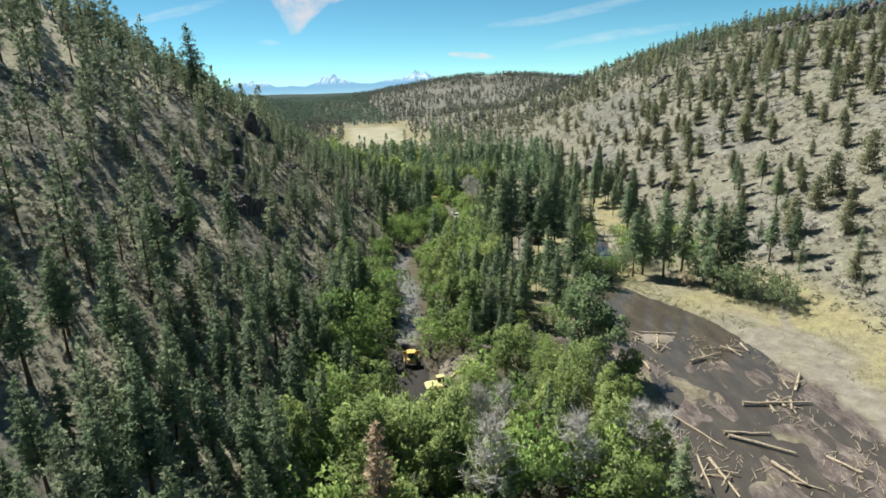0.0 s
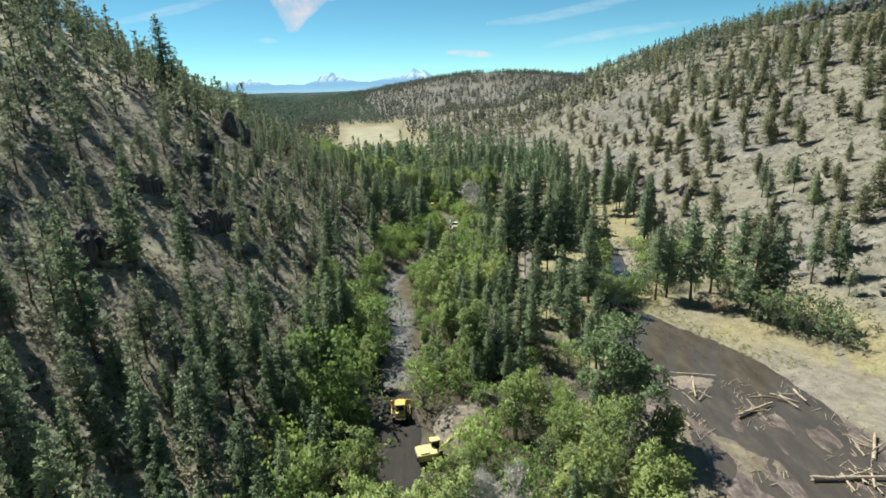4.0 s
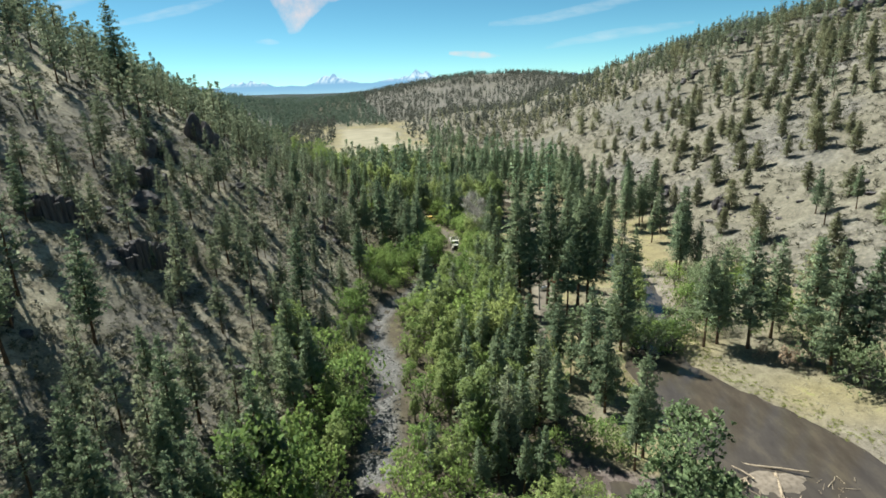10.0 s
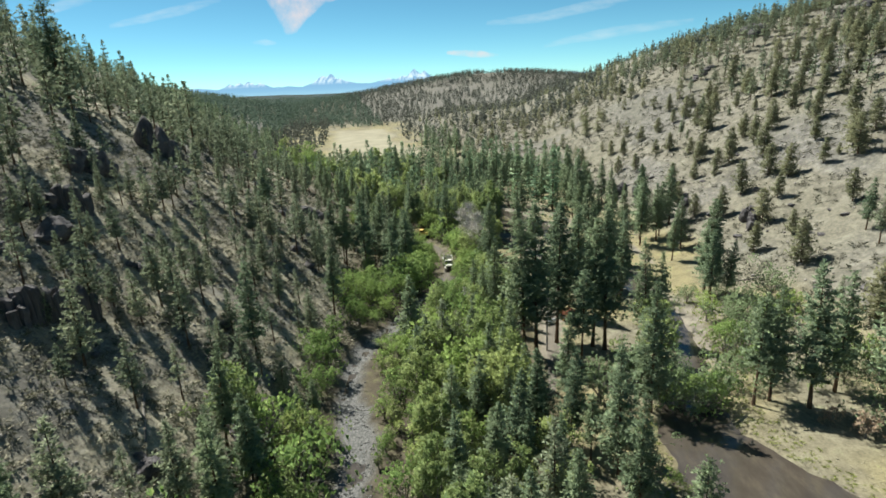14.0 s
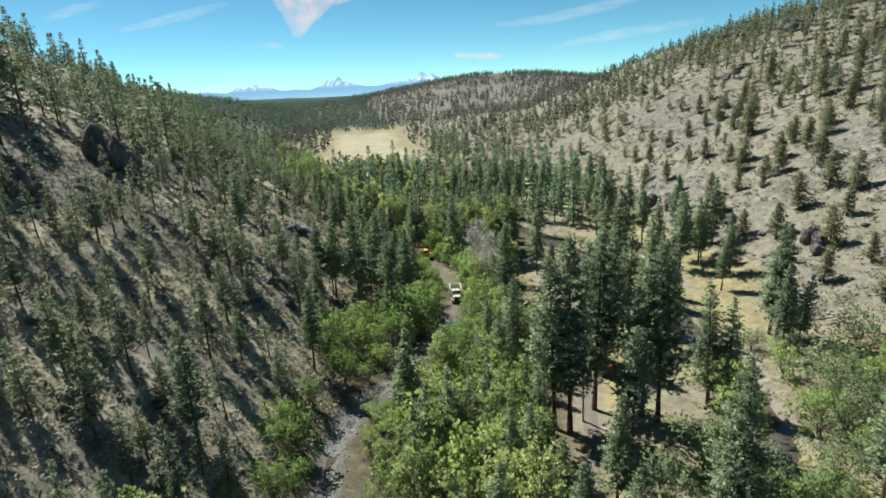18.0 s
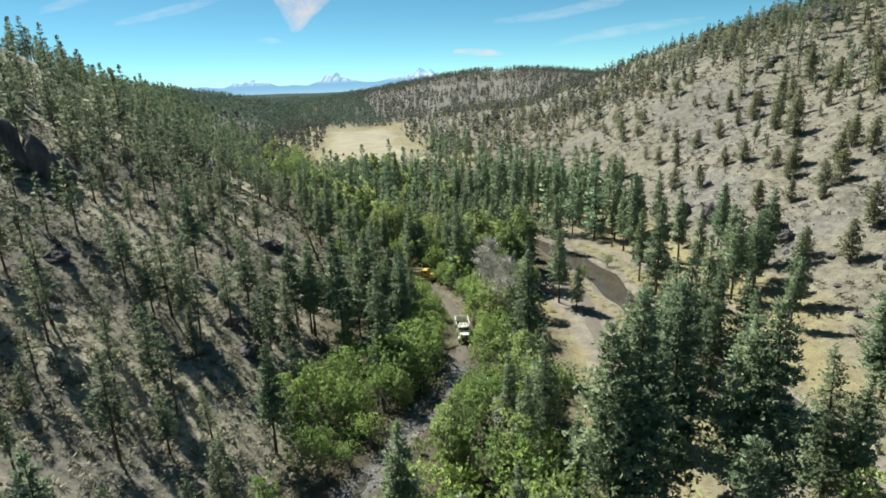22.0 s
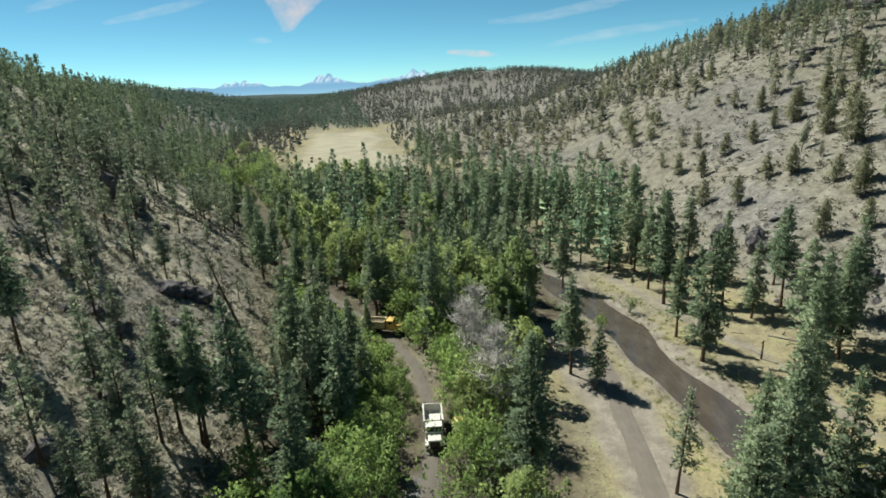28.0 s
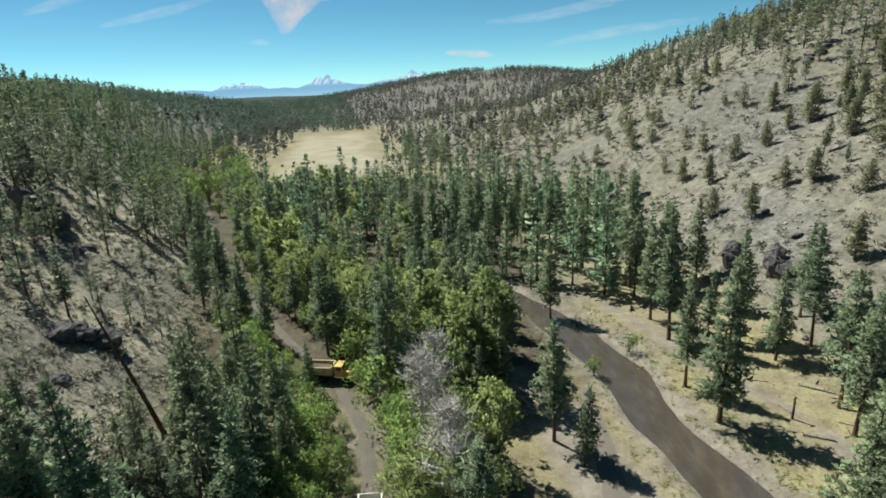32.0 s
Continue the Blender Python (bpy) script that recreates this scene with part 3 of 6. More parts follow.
def leafy_meshes(seed, tall=10.0, wide=0.36, stems=5, clumps=220, blades=5, mat=LEAF, bark=GREY_BARK, low=0.12, leaf=0.055, up=0.5):
    """A broadleaf tree or shrub: forking stems and uneven lobes of leaf sprays."""
    rng = np.random.default_rng(seed)
    wood = Heap()
    lobes = []
    for k in range(stems):
        a = 6.28 * k / stems + rng.uniform(-0.5, 0.5)
        rr = tall * wide * rng.uniform(0.35, 0.8) if k else 0
        top = np.array([math.cos(a) * rr, math.sin(a) * rr, tall * rng.uniform(0.5, 0.8) if k else tall * 0.82])
        fork = np.array([0, 0, tall * 0.14]) if low < 0.2 else np.array([0, 0, tall * low])
        r = tall * 0.014
        wood.add(*tube([(top[0] * 0.06, top[1] * 0.06, -0.3, r * 1.5), (*(fork + top * 0.1), r), (*((fork + top) / 2 + rng.normal(size=3) * tall * 0.02), r * 0.6), (*top, r * 0.2)], 5))
        lobes.append((top * np.array([1, 1, rng.uniform(0.75, 1.05)]), tall * wide * rng.uniform(0.3, 0.48)))
        for q in range(3):
            e = top * rng.uniform(0.6, 1.0) + rng.normal(size=3) * tall * wide * 0.4
            e[2] = np.clip(e[2], tall * (low + 0.1), tall * 0.9) if q < 2 else tall * (low + rng.uniform(0.06, 0.3))
            lobes.append((e, tall * wide * rng.uniform(0.2, 0.4)))
            wood.add(*tube([(*(top * 0.6), r * 0.4), (*e, r * 0.12)], 3, False))
    weight = np.array([l[1] ** 2 for l in lobes])
    pick = rng.choice(len(lobes), clumps, p=weight / weight.sum())
    d = rng.normal(size=(clumps, 3))
    d /= np.linalg.norm(d, axis=1, keepdims=True)
    d[:, 2] = np.where(d[:, 2] < -0.4, -d[:, 2], d[:, 2])
    at = np.array([lobes[i][0] for i in pick]) + d * np.array([lobes[i][1] for i in pick])[:, None] * rng.uniform(0.45, 1.1, (clumps, 1)) * np.array([0.85, 0.85, 1.45])
    at[:, 2] = np.clip(at[:, 2], tall * low * 0.6, tall * 1.02)
    v, f = sprays(rng, at, d + np.array([0, 0, up]), tall * leaf * rng.uniform(0.8, 1.5, clumps), blades)
    body = at - np.array([0, 0, tall * 0.42])
    body /= np.linalg.norm(body, axis=1, keepdims=True) + 1e-6
    out = d + 0.6 * body + np.array([0, 0, 0.25])
    return wood.mesh("trunk", bark), crown_mesh(v, f, np.repeat(out, blades * 3, 0), mat)


def dead_meshes(seed, tall=14.0, spread=0.36, limbs=54, twigs=15):
    """A leafless grey tree: forking limbs with fine bare twigs."""
    rng = np.random.default_rng(seed)
    wood, fine = Heap(), Heap()
    wood.add(*tube([(0, 0, -0.3, tall * 0.017), (0.1, 0, tall * 0.4, tall * 0.012), (0, 0.15, tall * 0.95, 0.03)], 7))
    for k in range(limbs):
        z = tall * rng.uniform(0.25, 0.92)
        a = k * 2.4 + rng.uniform(-0.4, 0.4)
        reach = tall * spread * rng.uniform(0.4, 1.0) * (1.15 - z / tall)
        e = np.array([math.cos(a) * reach, math.sin(a) * reach, z + reach * rng.uniform(0.5, 1.1)])
        b = np.array([0, 0, z])
        wood.add(*tube([(*b, 0.07), (*((b + e) / 2 + rng.normal(size=3) * 0.15), 0.045), (*e, 0.015)], 4, False))
        for _ in range(twigs):
            s = b + (e - b) * rng.uniform(0.35, 1.0)
            fine.add(*tube([(*s, 0.034), (*(s + rng.normal(size=3) * np.array([0.7, 0.7, 0.5]) + np.array([0, 0, 0.7])), 0.008)], 3, False))
    return wood.mesh("trunk", DEAD_WOOD), fine.mesh("twig_crown", DEAD_WOOD)


def plant(name, meshes, x, y, size, rng, label, category, group, tilt=2.0, sink=0.0, wide=1.0):
    """A tree of its own, of the trunk and crown given, standing on the land."""
    root = new(name)
    root.empty_display_size = 0.5
    root.matrix_basis = pose(x, y, height(x, y) - sink, rng.normal() * tilt, rng.normal() * tilt, rng.uniform(0, 360)) @ Matrix.Diagonal((size * wide, size * wide, size, 1))
    tagged(root, label, category, group)
    for me in meshes:
        new(me.name.split(".")[0], me).parent = root
    return root


V_PINE = [pine_meshes(10 + k, 20, (0.16, 0.24, 0.3, 0.2)[k], (0.165, 0.14, 0.155, 0.175)[k], 38, 8, 11, (0.9, 0.82, 0.78, 0.88)[k], tuft=0.034, slim=0.72) for k in range(4)]
V_BARE = [pine_meshes(20 + k, 20, (0.24, 0.31, 0.37)[k], (0.16, 0.165, 0.175)[k], 32, 8, 12, 0.8, tuft=0.034, blunt=0.65, slim=0.72) for k in range(3)]
V_FINE = [pine_meshes(150 + k, 20, (0.14, 0.2)[k], (0.165, 0.15)[k], 46, 9, 16, 0.9, tuft=0.022, slim=0.8) for k in range(2)]
V_HIGH = [pine_meshes(155 + k, 20, (0.24, 0.32)[k], (0.155, 0.165)[k], 44, 9, 18, 0.82, tuft=0.022, blunt=0.68, slim=0.8) for k in range(2)]
V_SLOPE = [pine_meshes(30 + k, 12, (0.16, 0.24, 0.3, 0.12)[k], (0.185, 0.16, 0.18, 0.2)[k], 28, 7, 9, (0.9, 0.78, 0.72, 0.92)[k], SLOPE_PINE, tuft=0.043, slim=0.75) for k in range(4)]
V_THIN = [pine_meshes(40 + k, 12, (0.25, 0.35, 0.3)[k], (0.145, 0.155, 0.135)[k], 24, 6, 7, 0.62, SLOPE_PINE, tuft=0.043, slim=0.75) for k in range(3)]
V_JUNI = [pine_meshes(50 + k, 8, (0.06, 0.1, 0.04)[k], (0.28, 0.24, 0.33)[k], 26, 6, 10, 0.9, JUNIPER, tuft=0.062, blunt=0.5, slim=0.8) for k in range(3)]
F_PINE = [pine_meshes(60 + k, 20, 0.12 + 0.06 * k, 0.165, 17, 4, 3, 0.92, tuft=0.072) for k in range(4)]
F_LIT = [pine_meshes(65 + k, 20, 0.06 + 0.05 * k, 0.165, 17, 4, 3, 0.95, LIT_PINE, tuft=0.072) for k in range(3)]
F_SLOPE = [pine_meshes(70 + k, 12, 0.14 + 0.06 * k, (0.19, 0.17, 0.2)[k], 15, 4, 4, 0.82, SLOPE_PINE, tuft=0.072) for k in range(3)]
F_JUNI = [pine_meshes(80 + k, 8, 0.05, (0.28, 0.24, 0.32)[k], 12, 4, 6, 0.92, JUNIPER, tuft=0.095, blunt=0.5) for k in range(3)]
V_LEAF = [leafy_meshes(90 + k, 12, (0.26, 0.22, 0.29)[k], 9, 1150, 6, LEAF, low=0.06, leaf=0.027, up=1.6) for k in range(3)]
V_WILLOW = [leafy_meshes(100 + k, 6, (0.46, 0.52, 0.4)[k], 9, 480, 5, WILLOW, low=0.04, leaf=0.05, up=2.4) for k in range(3)]
V_OLIVE = [leafy_meshes(110 + k, 6, (0.5, 0.56)[k], 9, 640, 6, OLIVE, low=0.03, leaf=0.042, up=1.4) for k in range(2)]
F_LEAF = [leafy_meshes(125 + k, 12, 0.24, 6, 150, 5, LEAF, low=0.14, leaf=0.07, up=1.4) for k in range(2)]
V_GREAT = [leafy_meshes(95, 20, 0.2, 11, 2300, 6, DARK_LEAF, low=0.05, leaf=0.0175, up=1.6)]
V_RUST = [leafy_meshes(120, 4, 0.5, 6, 120, 5, RUSTY, low=0.06, leaf=0.09)]
V_DEAD = [dead_meshes(130 + k) for k in range(2)]
V_DRY = [pine_meshes(140, 12, 0.08, 0.15, 28, 7, 9, 0.97, RUSTY, tuft=0.045, slim=0.75)]
V_SNAG = [dead_meshes(135, 14, 0.12, 16, 3)]

KINDS = {
    "tall": ("pine_tree", V_PINE, 20, "tall dark green ponderosa pine with a dense crown", "pine tree", "valley pines"),
    "bare": ("pine_tree", V_BARE, 20, "tall ponderosa pine with a long bare trunk and high crown", "pine tree", "valley pines"),
    "full": ("pine_tree", V_FINE, 20, "tall dark green ponderosa pine with a dense crown", "pine tree", "valley pines"),
    "high": ("pine_tree", V_HIGH, 20, "tall ponderosa pine with a long bare trunk and high crown", "pine tree", "valley pines"),
    "slope": ("young_pine", V_SLOPE, 12, "olive green young pine on the dry slope", "pine tree", "slope pines"),
    "thin": ("young_pine", V_THIN, 12, "thin sparse young pine on the dry slope", "pine tree", "slope pines"),
    "juniper": ("juniper_tree", V_JUNI, 8, "bushy grey-green juniper on the dry hillside", "juniper", "hillside junipers"),
    "far_juniper": ("juniper_tree", F_JUNI, 8, "bushy juniper high on the dry hillside", "juniper", "hillside junipers"),
    "leafy": ("cottonwood_tree", V_LEAF, 12, "bright green cottonwood with an uneven leafy crown", "cottonwood", "creekside cottonwoods"),
    "great": ("cottonwood_tree", V_GREAT, 20, "tall dark green cottonwood standing at the water's edge", "cottonwood", "creekside cottonwoods"),
    "willow": ("willow_shrub", V_WILLOW, 6, "bright green willow shrub beside the creek", "willow shrub", "creekside shrubs"),
    "olive": ("willow_shrub", V_OLIVE, 6, "grey-green willow thicket on the river bank", "willow shrub", "riverbank shrubs"),
    "rusty": ("dry_shrub", V_RUST, 4, "low shrub with dry reddish-brown leaves", "shrub", "dry shrubs"),
    "dry_pine": ("dry_pine", V_DRY, 12, "dying conifer with rusty brown needles beside the creek", "pine tree", "dry pines"),
    "dead": ("dead_tree", V_DEAD, 14, "leafless pale grey dead tree with fine twigs", "dead tree", "dead trees"),
    "snag": ("dead_tree", V_SNAG, 14, "slender standing dead trunk with short bare limbs", "dead tree", "dead trees"),
}
track_x = lambda y: float(np.interp(y, [q[1] for q in TRACK], [q[0] for q in TRACK]))
creek_x = lambda y: float(np.interp(y, [q[1] for q in CREEK], [q[0] for q in CREEK]))
grow = np.random.default_rng(5)
STANDING = []


def stand(kind, x, y, tall, tilt=1.5, sink=0.0, wide=1.0):
    name, meshes, full, label, category, group = KINDS[kind]
    if kind in ("willow", "leafy") and 219 < y < 285:
        # the low growth keeps the dirt track open
        d = float(to_line(np.array([x]), np.array([y]), TRACK)[0][0])
        tall = min(tall, max(0.0, (d - 1.0) * (1.15 if x < track_x(y) else 2.4)))
        if tall < 1.2:
            return None
    d, w = to_line(np.array([x]), np.array([y]), CREEK)
    d = float(d[0] - w[0])
    if kind in ("tall", "slope", "thin", "bare") and 165 < y < 200 and d < 3.2:
        return None
    if 105 < y < 200 and d < 7:
        # the creek bed stays open to the sky
        tall = min(tall, 0.6 + d * ((1.4 if y < 146 else 1.0) if x > creek_x(y) else 3.4))
        if tall < 1.4:
            return None
    if kind in ("tall", "bare") and 10 < x < 45 and 160 < y < 206:
        name, meshes, full, label, category, group = KINDS["full" if kind == "tall" else "high"]
    STANDING.append((x, y))
    return plant(name, meshes[grow.integers(len(meshes))], x, y, tall / full, grow, label, category, group, tilt, sink, wide)


# Single trees of the plan: (x, y, height).
SLOPE_NEAR = [(-49.3, 102.1, 16), (-46.5, 112.7, 15), (-45.7, 83.7, 19), (-59.2, 108.5, 10), (-60.9, 135.5, 8), (-68.1, 117.9, 7), (-29.6, 113.0, 12), (-42.8, 148.9, 11.5), (-39.0, 146.6, 13), (-29.9, 150.2, 16),
              (-40.8, 99.8, 8), (-42.4, 88.7, 11), (-37.1, 96.5, 10), (-32.9, 99.2, 12), (-31.8, 78.6, 16), (-36.2, 75.1, 14), (-39.5, 72.3, 13), (-26.0, 84.3, 11), (-30.9, 90.8, 10), (-27.5, 117.5, 13.3),
              (-25.4, 121.9, 12), (-23.5, 118.4, 16), (-22.5, 124.4, 15), (-42.8, 125.9, 6), (-38.3, 102.1, 10)]
FLOOR_NEAR = [(23.7, 186.0, 22), (30.9, 144.2, 21), (22.0, 130.1, 19), (17.2, 136.7, 15), (60.7, 191.3, 22), (47.0, 145.3, 18), (49.9, 146.2, 19), (54.6, 143.8, 23), (66.7, 131.5, 23),
              (63.3, 133.9, 22), (64.2, 140.6, 22), (61.1, 148.0, 20), (82.3, 144.1, 15), (86.0, 140.6, 14.5), (96.6, 194.5, 12), (97.1, 169.5, 13), (101.7, 187.0, 11), (9.9, 104.8, 11)]
SLOPE_MID = [(-54.0, 176.5, 11), (-54.9, 182.3, 9.6), (-47.7, 178.3, 12.5), (-34.4, 165.6, 12), (-41.8, 189.0, 11.7), (-40.9, 191.9, 12.7), (-39.0, 192.8, 11.7), (-45.3, 211.0, 15), (-45.7, 225.5, 13), (-36.9, 210.3, 12.8),
             (-23.0, 177.1, 14.6), (-29.1, 211.4, 16), (-26.0, 210.9, 18), (-20.6, 210.3, 22), (-42.3, 179.5, 8.6), (-46.3, 191.8, 11), (-31.7, 169.7, 8.7), (-29.1, 174.2, 7.3), (-45.5, 157.9, 8.2), (-43.5, 159.0, 8.3),
             (-43.5, 169.2, 7.5), (-39.2, 159.1, 6.5), (-46.0, 153.4, 6.5), (-28.7, 155.6, 9), (-17.9, 224.8, 20), (-53.7, 170.8, 8.4), (-65.2, 199.8, 7.6), (-70, 180, 9)]
FLOOR_MID = [(14.6, 164.4, 26), (16.6, 163.5, 29), (21.4, 169.1, 28), (27.8, 166.8, 25), (29.6, 165.2, 27), (38.6, 169.5, 20), (60.0, 192.6, 22), (63.0, 188.5, 13.6), (45.7, 259.0, 23), (46.1, 278.4, 17),
             (51.8, 258.2, 12), (43.1, 210.4, 21), (11.3, 202.5, 21), (56.3, 256.7, 19), (63.3, 233.3, 17.6), (66.7, 223.3, 15.4)]
SLOPE_FAR = [(-39.5, 275.7, 17), (-31.1, 263.2, 14.4), (-41.3, 222.9, 9), (-18.6, 234.9, 14.6), (-14.9, 230.5, 14.7), (-26.7, 211.3, 13.6), (-32.1, 206.2, 11.7), (-29.7, 208.3, 13), (-19.3, 218.1, 13), (-26.7, 226.8, 8),
             (-19.3, 226.4, 17), (-52.8, 237.6, 10), (-48.5, 250.9, 11.4), (-59.9, 281.6, 11.8)]
FLOOR_FAR = [(21.7, 232.8, 17), (24.4, 228.0, 10.6), (42.5, 244.2, 17.4), (43.2, 235.2, 22), (58.4, 249.8, 15), (64.1, 250.8, 19), (59.7, 237.1, 19), (46.8, 283.8, 24), (27.9, 270.5, 16), (12.0, 255.4, 18),
             (16.4, 251.2, 15), (8.4, 255.6, 17), (54.6, 282.8, 17.6), (38.7, 292.7, 16), (59.7, 281.7, 17), (46.8, 214.1, 15), (65.2, 236.5, 16.7), (-36.2, 312, 22), (-22.7, 337, 21)]
COTTONWOODS = [(0.4, 79.5, 9), (-0.4, 70.8, 12), (14.7, 76.7, 13), (20.1, 73.6, 13), (11.6, 66.4, 12), (17.0, 64.2, 12), (-3.0, 62.0, 11), (-13.5, 54.6, 12), (3.1, 58.0, 13), (23.0, 62.5, 11), (16.5, 54.6, 12),
               (7.6, 92.5, 11), (-1.4, 121.5, 13), (3.1, 113.7, 14), (7.2, 143.4, 14), (-0.6, 259.7, 13), (6.0, 247.7, 12), (36.2, 157.2, 14), (8.4, 142.5, 14), (6.3, 219.2, 13),
               (11.0, 216.8, 12), (13.7, 225.9, 13), (1.7, 245.9, 13), (-21.4, 279.3, 18), (-15.4, 284.4, 14), (9.9, 228.7, 12), (-84.6, 390, 14), (-125, 516, 13)]
WILLOWS = [(-23.6, 82.7, 8), (-17.5, 95.5, 7), (-6.2, 101.3, 8), (27.5, 87.4, 7), (2.7, 85.7, 8), (-6.4, 107.8, 7), (-0.1, 104.7, 6), (-16.6, 104.9, 7), (-20.9, 92.5, 7), (-18.6, 98.7, 6),
           (-10.3, 198.4, 10), (-6.7, 159.0, 8), (-12.2, 171.6, 6), (-20, 176.8, 6), (-5.4, 204.4, 8), (-21.5, 167.6, 5), (-8.0, 175.6, 8), (-11.5, 159.4, 7), (7.8, 168.5, 8), (5.0, 150.3, 11),
           (-3.0, 169.6, 8), (-7.9, 149.0, 9), (2.7, 188.3, 7), (-14.6, 188.8, 6), (-18.8, 187.1, 6), (0.7, 148.0, 11), (-7.5, 211.7, 7), (-7.0, 221.4, 4), (6.3, 207.6, 4.2), (-14.4, 210.9, 4.5)]
WILLOWS_2 = [(-10.4, 212.1, 6), (-4.8, 252.1, 8), (-25, 262.0, 6), (-31.3, 272.8, 4), (-12.1, 230.6, 4), (-11.6, 238.7, 4), (-8.2, 229.4, 4), (-9.8, 222.2, 5), (-76.5, 410, 8), (-62, 380.7, 7),
             (-6.6, 263.2, 5), (-14.8, 270.3, 5), (30.6, 248.7, 3), (37.9, 255.3, 3), (-2, 236, 5), (-18, 256.5, 4), (-106, 470, 9)]
TRUCKSIDE = [(-5.2, 214, 5.5), (-6, 208, 6), (-4.4, 219.5, 4), (-5.5, 226, 5), (-7.6, 233, 5), (-6, 203, 6), (7, 212.5, 7), (7, 207, 7), (4.4, 224, 9), (3.6, 229, 8), (1.6, 234, 8), (0.8, 240, 9), (-2.6, 245, 8), (-12, 242, 4.5), (3.9, 209.3, 5), (5.4, 212, 6), (4, 203, 5), (6.2, 196, 5.5), (2.9, 221.5, 5)]
OLIVES = [(36.5, 145.5, 8), (40.5, 145.5, 7), (65.6, 128.5, 8), (62.3, 136.7, 9), (69.9, 124.5, 8.5), (73, 120, 7), (68, 133, 8), (75, 125, 7), (70.9, 184.5, 8), (60.5, 176.7, 8), (45.9, 150.6, 6), (33.3, 147.8, 8), (24.0, 147.2, 8), (32.0, 153.3, 8), (53, 160, 8), (57, 168, 8), (42, 175, 7)]
JUNIPERS_A = [(91.0, 272.7, 7), (88.7, 293.8, 7), (85.3, 298.3, 6), (78.8, 264.7, 8), (94.9, 257.7, 8), (89.5, 331.0, 7), (78.5, 338.0, 7), (66.0, 344.1, 9), (92.0, 282.2, 6), (64.4, 380.8, 8),
              (112.2, 309.4, 9), (120.8, 335.2, 9), (128.1, 314.7, 10), (130.3, 387.7, 10), (107.8, 347.1, 8), (111.5, 395.3, 8), (103.4, 410.7, 9), (107.2, 465.8, 7), (99.6, 484.0, 7), (75.8, 292.9, 7),
              (71.8, 303.7, 7), (79.9, 503.0, 7), (89.0, 254.8, 4), (85.2, 261.3, 6), (80.7, 230.2, 9)]
JUNIPERS_B = [(119.0, 215.5, 9), (154.8, 232.8, 10), (190.4, 294.9, 10), (175.3, 295.2, 9), (151.8, 338.7, 9), (128.5, 317.4, 8), (111.9, 319.8, 8), (101.6, 207.2, 8), (105.8, 196.0, 8), (101.7, 177.5, 8),
              (92.7, 223.9, 7), (91.6, 258.8, 7), (107.5, 229.3, 7), (143.3, 245.3, 7), (206.6, 299.9, 10), (163.8, 326.1, 9), (105.1, 263.1, 9), (93.8, 276.3, 8), (96.3, 327.7, 7), (79.9, 323.8, 8),
              (77.9, 206.3, 8), (134.6, 211.6, 7), (125.8, 185.1, 7)]
for k, (x, y, tall) in enumerate(SLOPE_NEAR + SLOPE_MID + SLOPE_FAR):
    stand("tall" if tall > 14.5 else "slope" if k % 3 else "thin", x, y, tall)
for k, (x, y, tall) in enumerate(FLOOR_NEAR + FLOOR_MID + FLOOR_FAR):
    stand("bare" if tall > 15 and (k % 5 == 0 or (12 < x < 32 and 160 < y < 190)) else "tall", x, y, tall)
for x, y, tall in COTTONWOODS:
    stand("leafy", x, y, tall)
for x, y, tall in WILLOWS + WILLOWS_2 + TRUCKSIDE:
    stand("willow", x, y, tall)
for x, y, tall in OLIVES:
    stand("olive", x, y, tall)
for x, y, tall in JUNIPERS_A + JUNIPERS_B:
    stand("juniper" if y < 350 else "far_juniper", x, y, tall)
for x, y, tall in ((9.1, 217.8, 16), (1.7, 70, 12), (13, 59, 14), (5.5, 73, 11), (21.5, 63.6, 13), (25, 64.5, 11), (7.1, 234.8, 15), (5.6, 231.5, 14), (7.7, 222.2, 12)):
    stand("dead", x, y, tall)
stand("full", -90, 209.4, 26, wide=1.35)
for x, y, tall in ((31.3, 197.3, 19), (35.7, 200.3, 21), (38.2, 196.4, 20), (39.5, 189, 19), (41.5, 194.5, 20), (26.5, 182.3, 18), (35.5, 205, 15), (40.9, 168.9, 18)):
    stand("tall", x, y, tall)
stand("great", 22.6, 93.4, 22, wide=1.25)
stand("dead", 23.6, 91.0, 12)
stand("leafy", 29.1, 89.4, 7, wide=1.2)
stand("rusty", 18.1, 95.4, 3)
stand("willow", 20.1, 92.9, 4)
stand("olive", 24.4, 95.5, 4)
stand("olive", 26.2, 99.5, 5)
stand("thin", 27.7, 205.8, 13)
for x, y, tall in ((-11.2, 223.2, 16), (-14.5, 223.3, 14), (-9.6, 226.2, 11), (-18.6, 229.6, 15), (-11.8, 233.2, 14)):
    stand("tall", x, y, tall)
for x, y, tall in ((9.7, 264.9, 17), (12.9, 259.2, 18), (17.7, 253.6, 17), (15.8, 256.5, 18), (11.5, 269.5, 19), (15.5, 265.5, 17), (6, 270, 18), (13.5, 274, 16), (8.5, 277, 18),
                   (10.3, 319.2, 19), (5.4, 311.6, 20), (21.5, 317.7, 18), (29.8, 319.4, 17), (35.1, 313.2, 18), (14, 314, 19), (25.5, 314.5, 17), (33, 321, 19), (17.5, 323, 20), (1, 317, 18), (28.5, 326, 18)):
    stand("tall", x, y, tall)
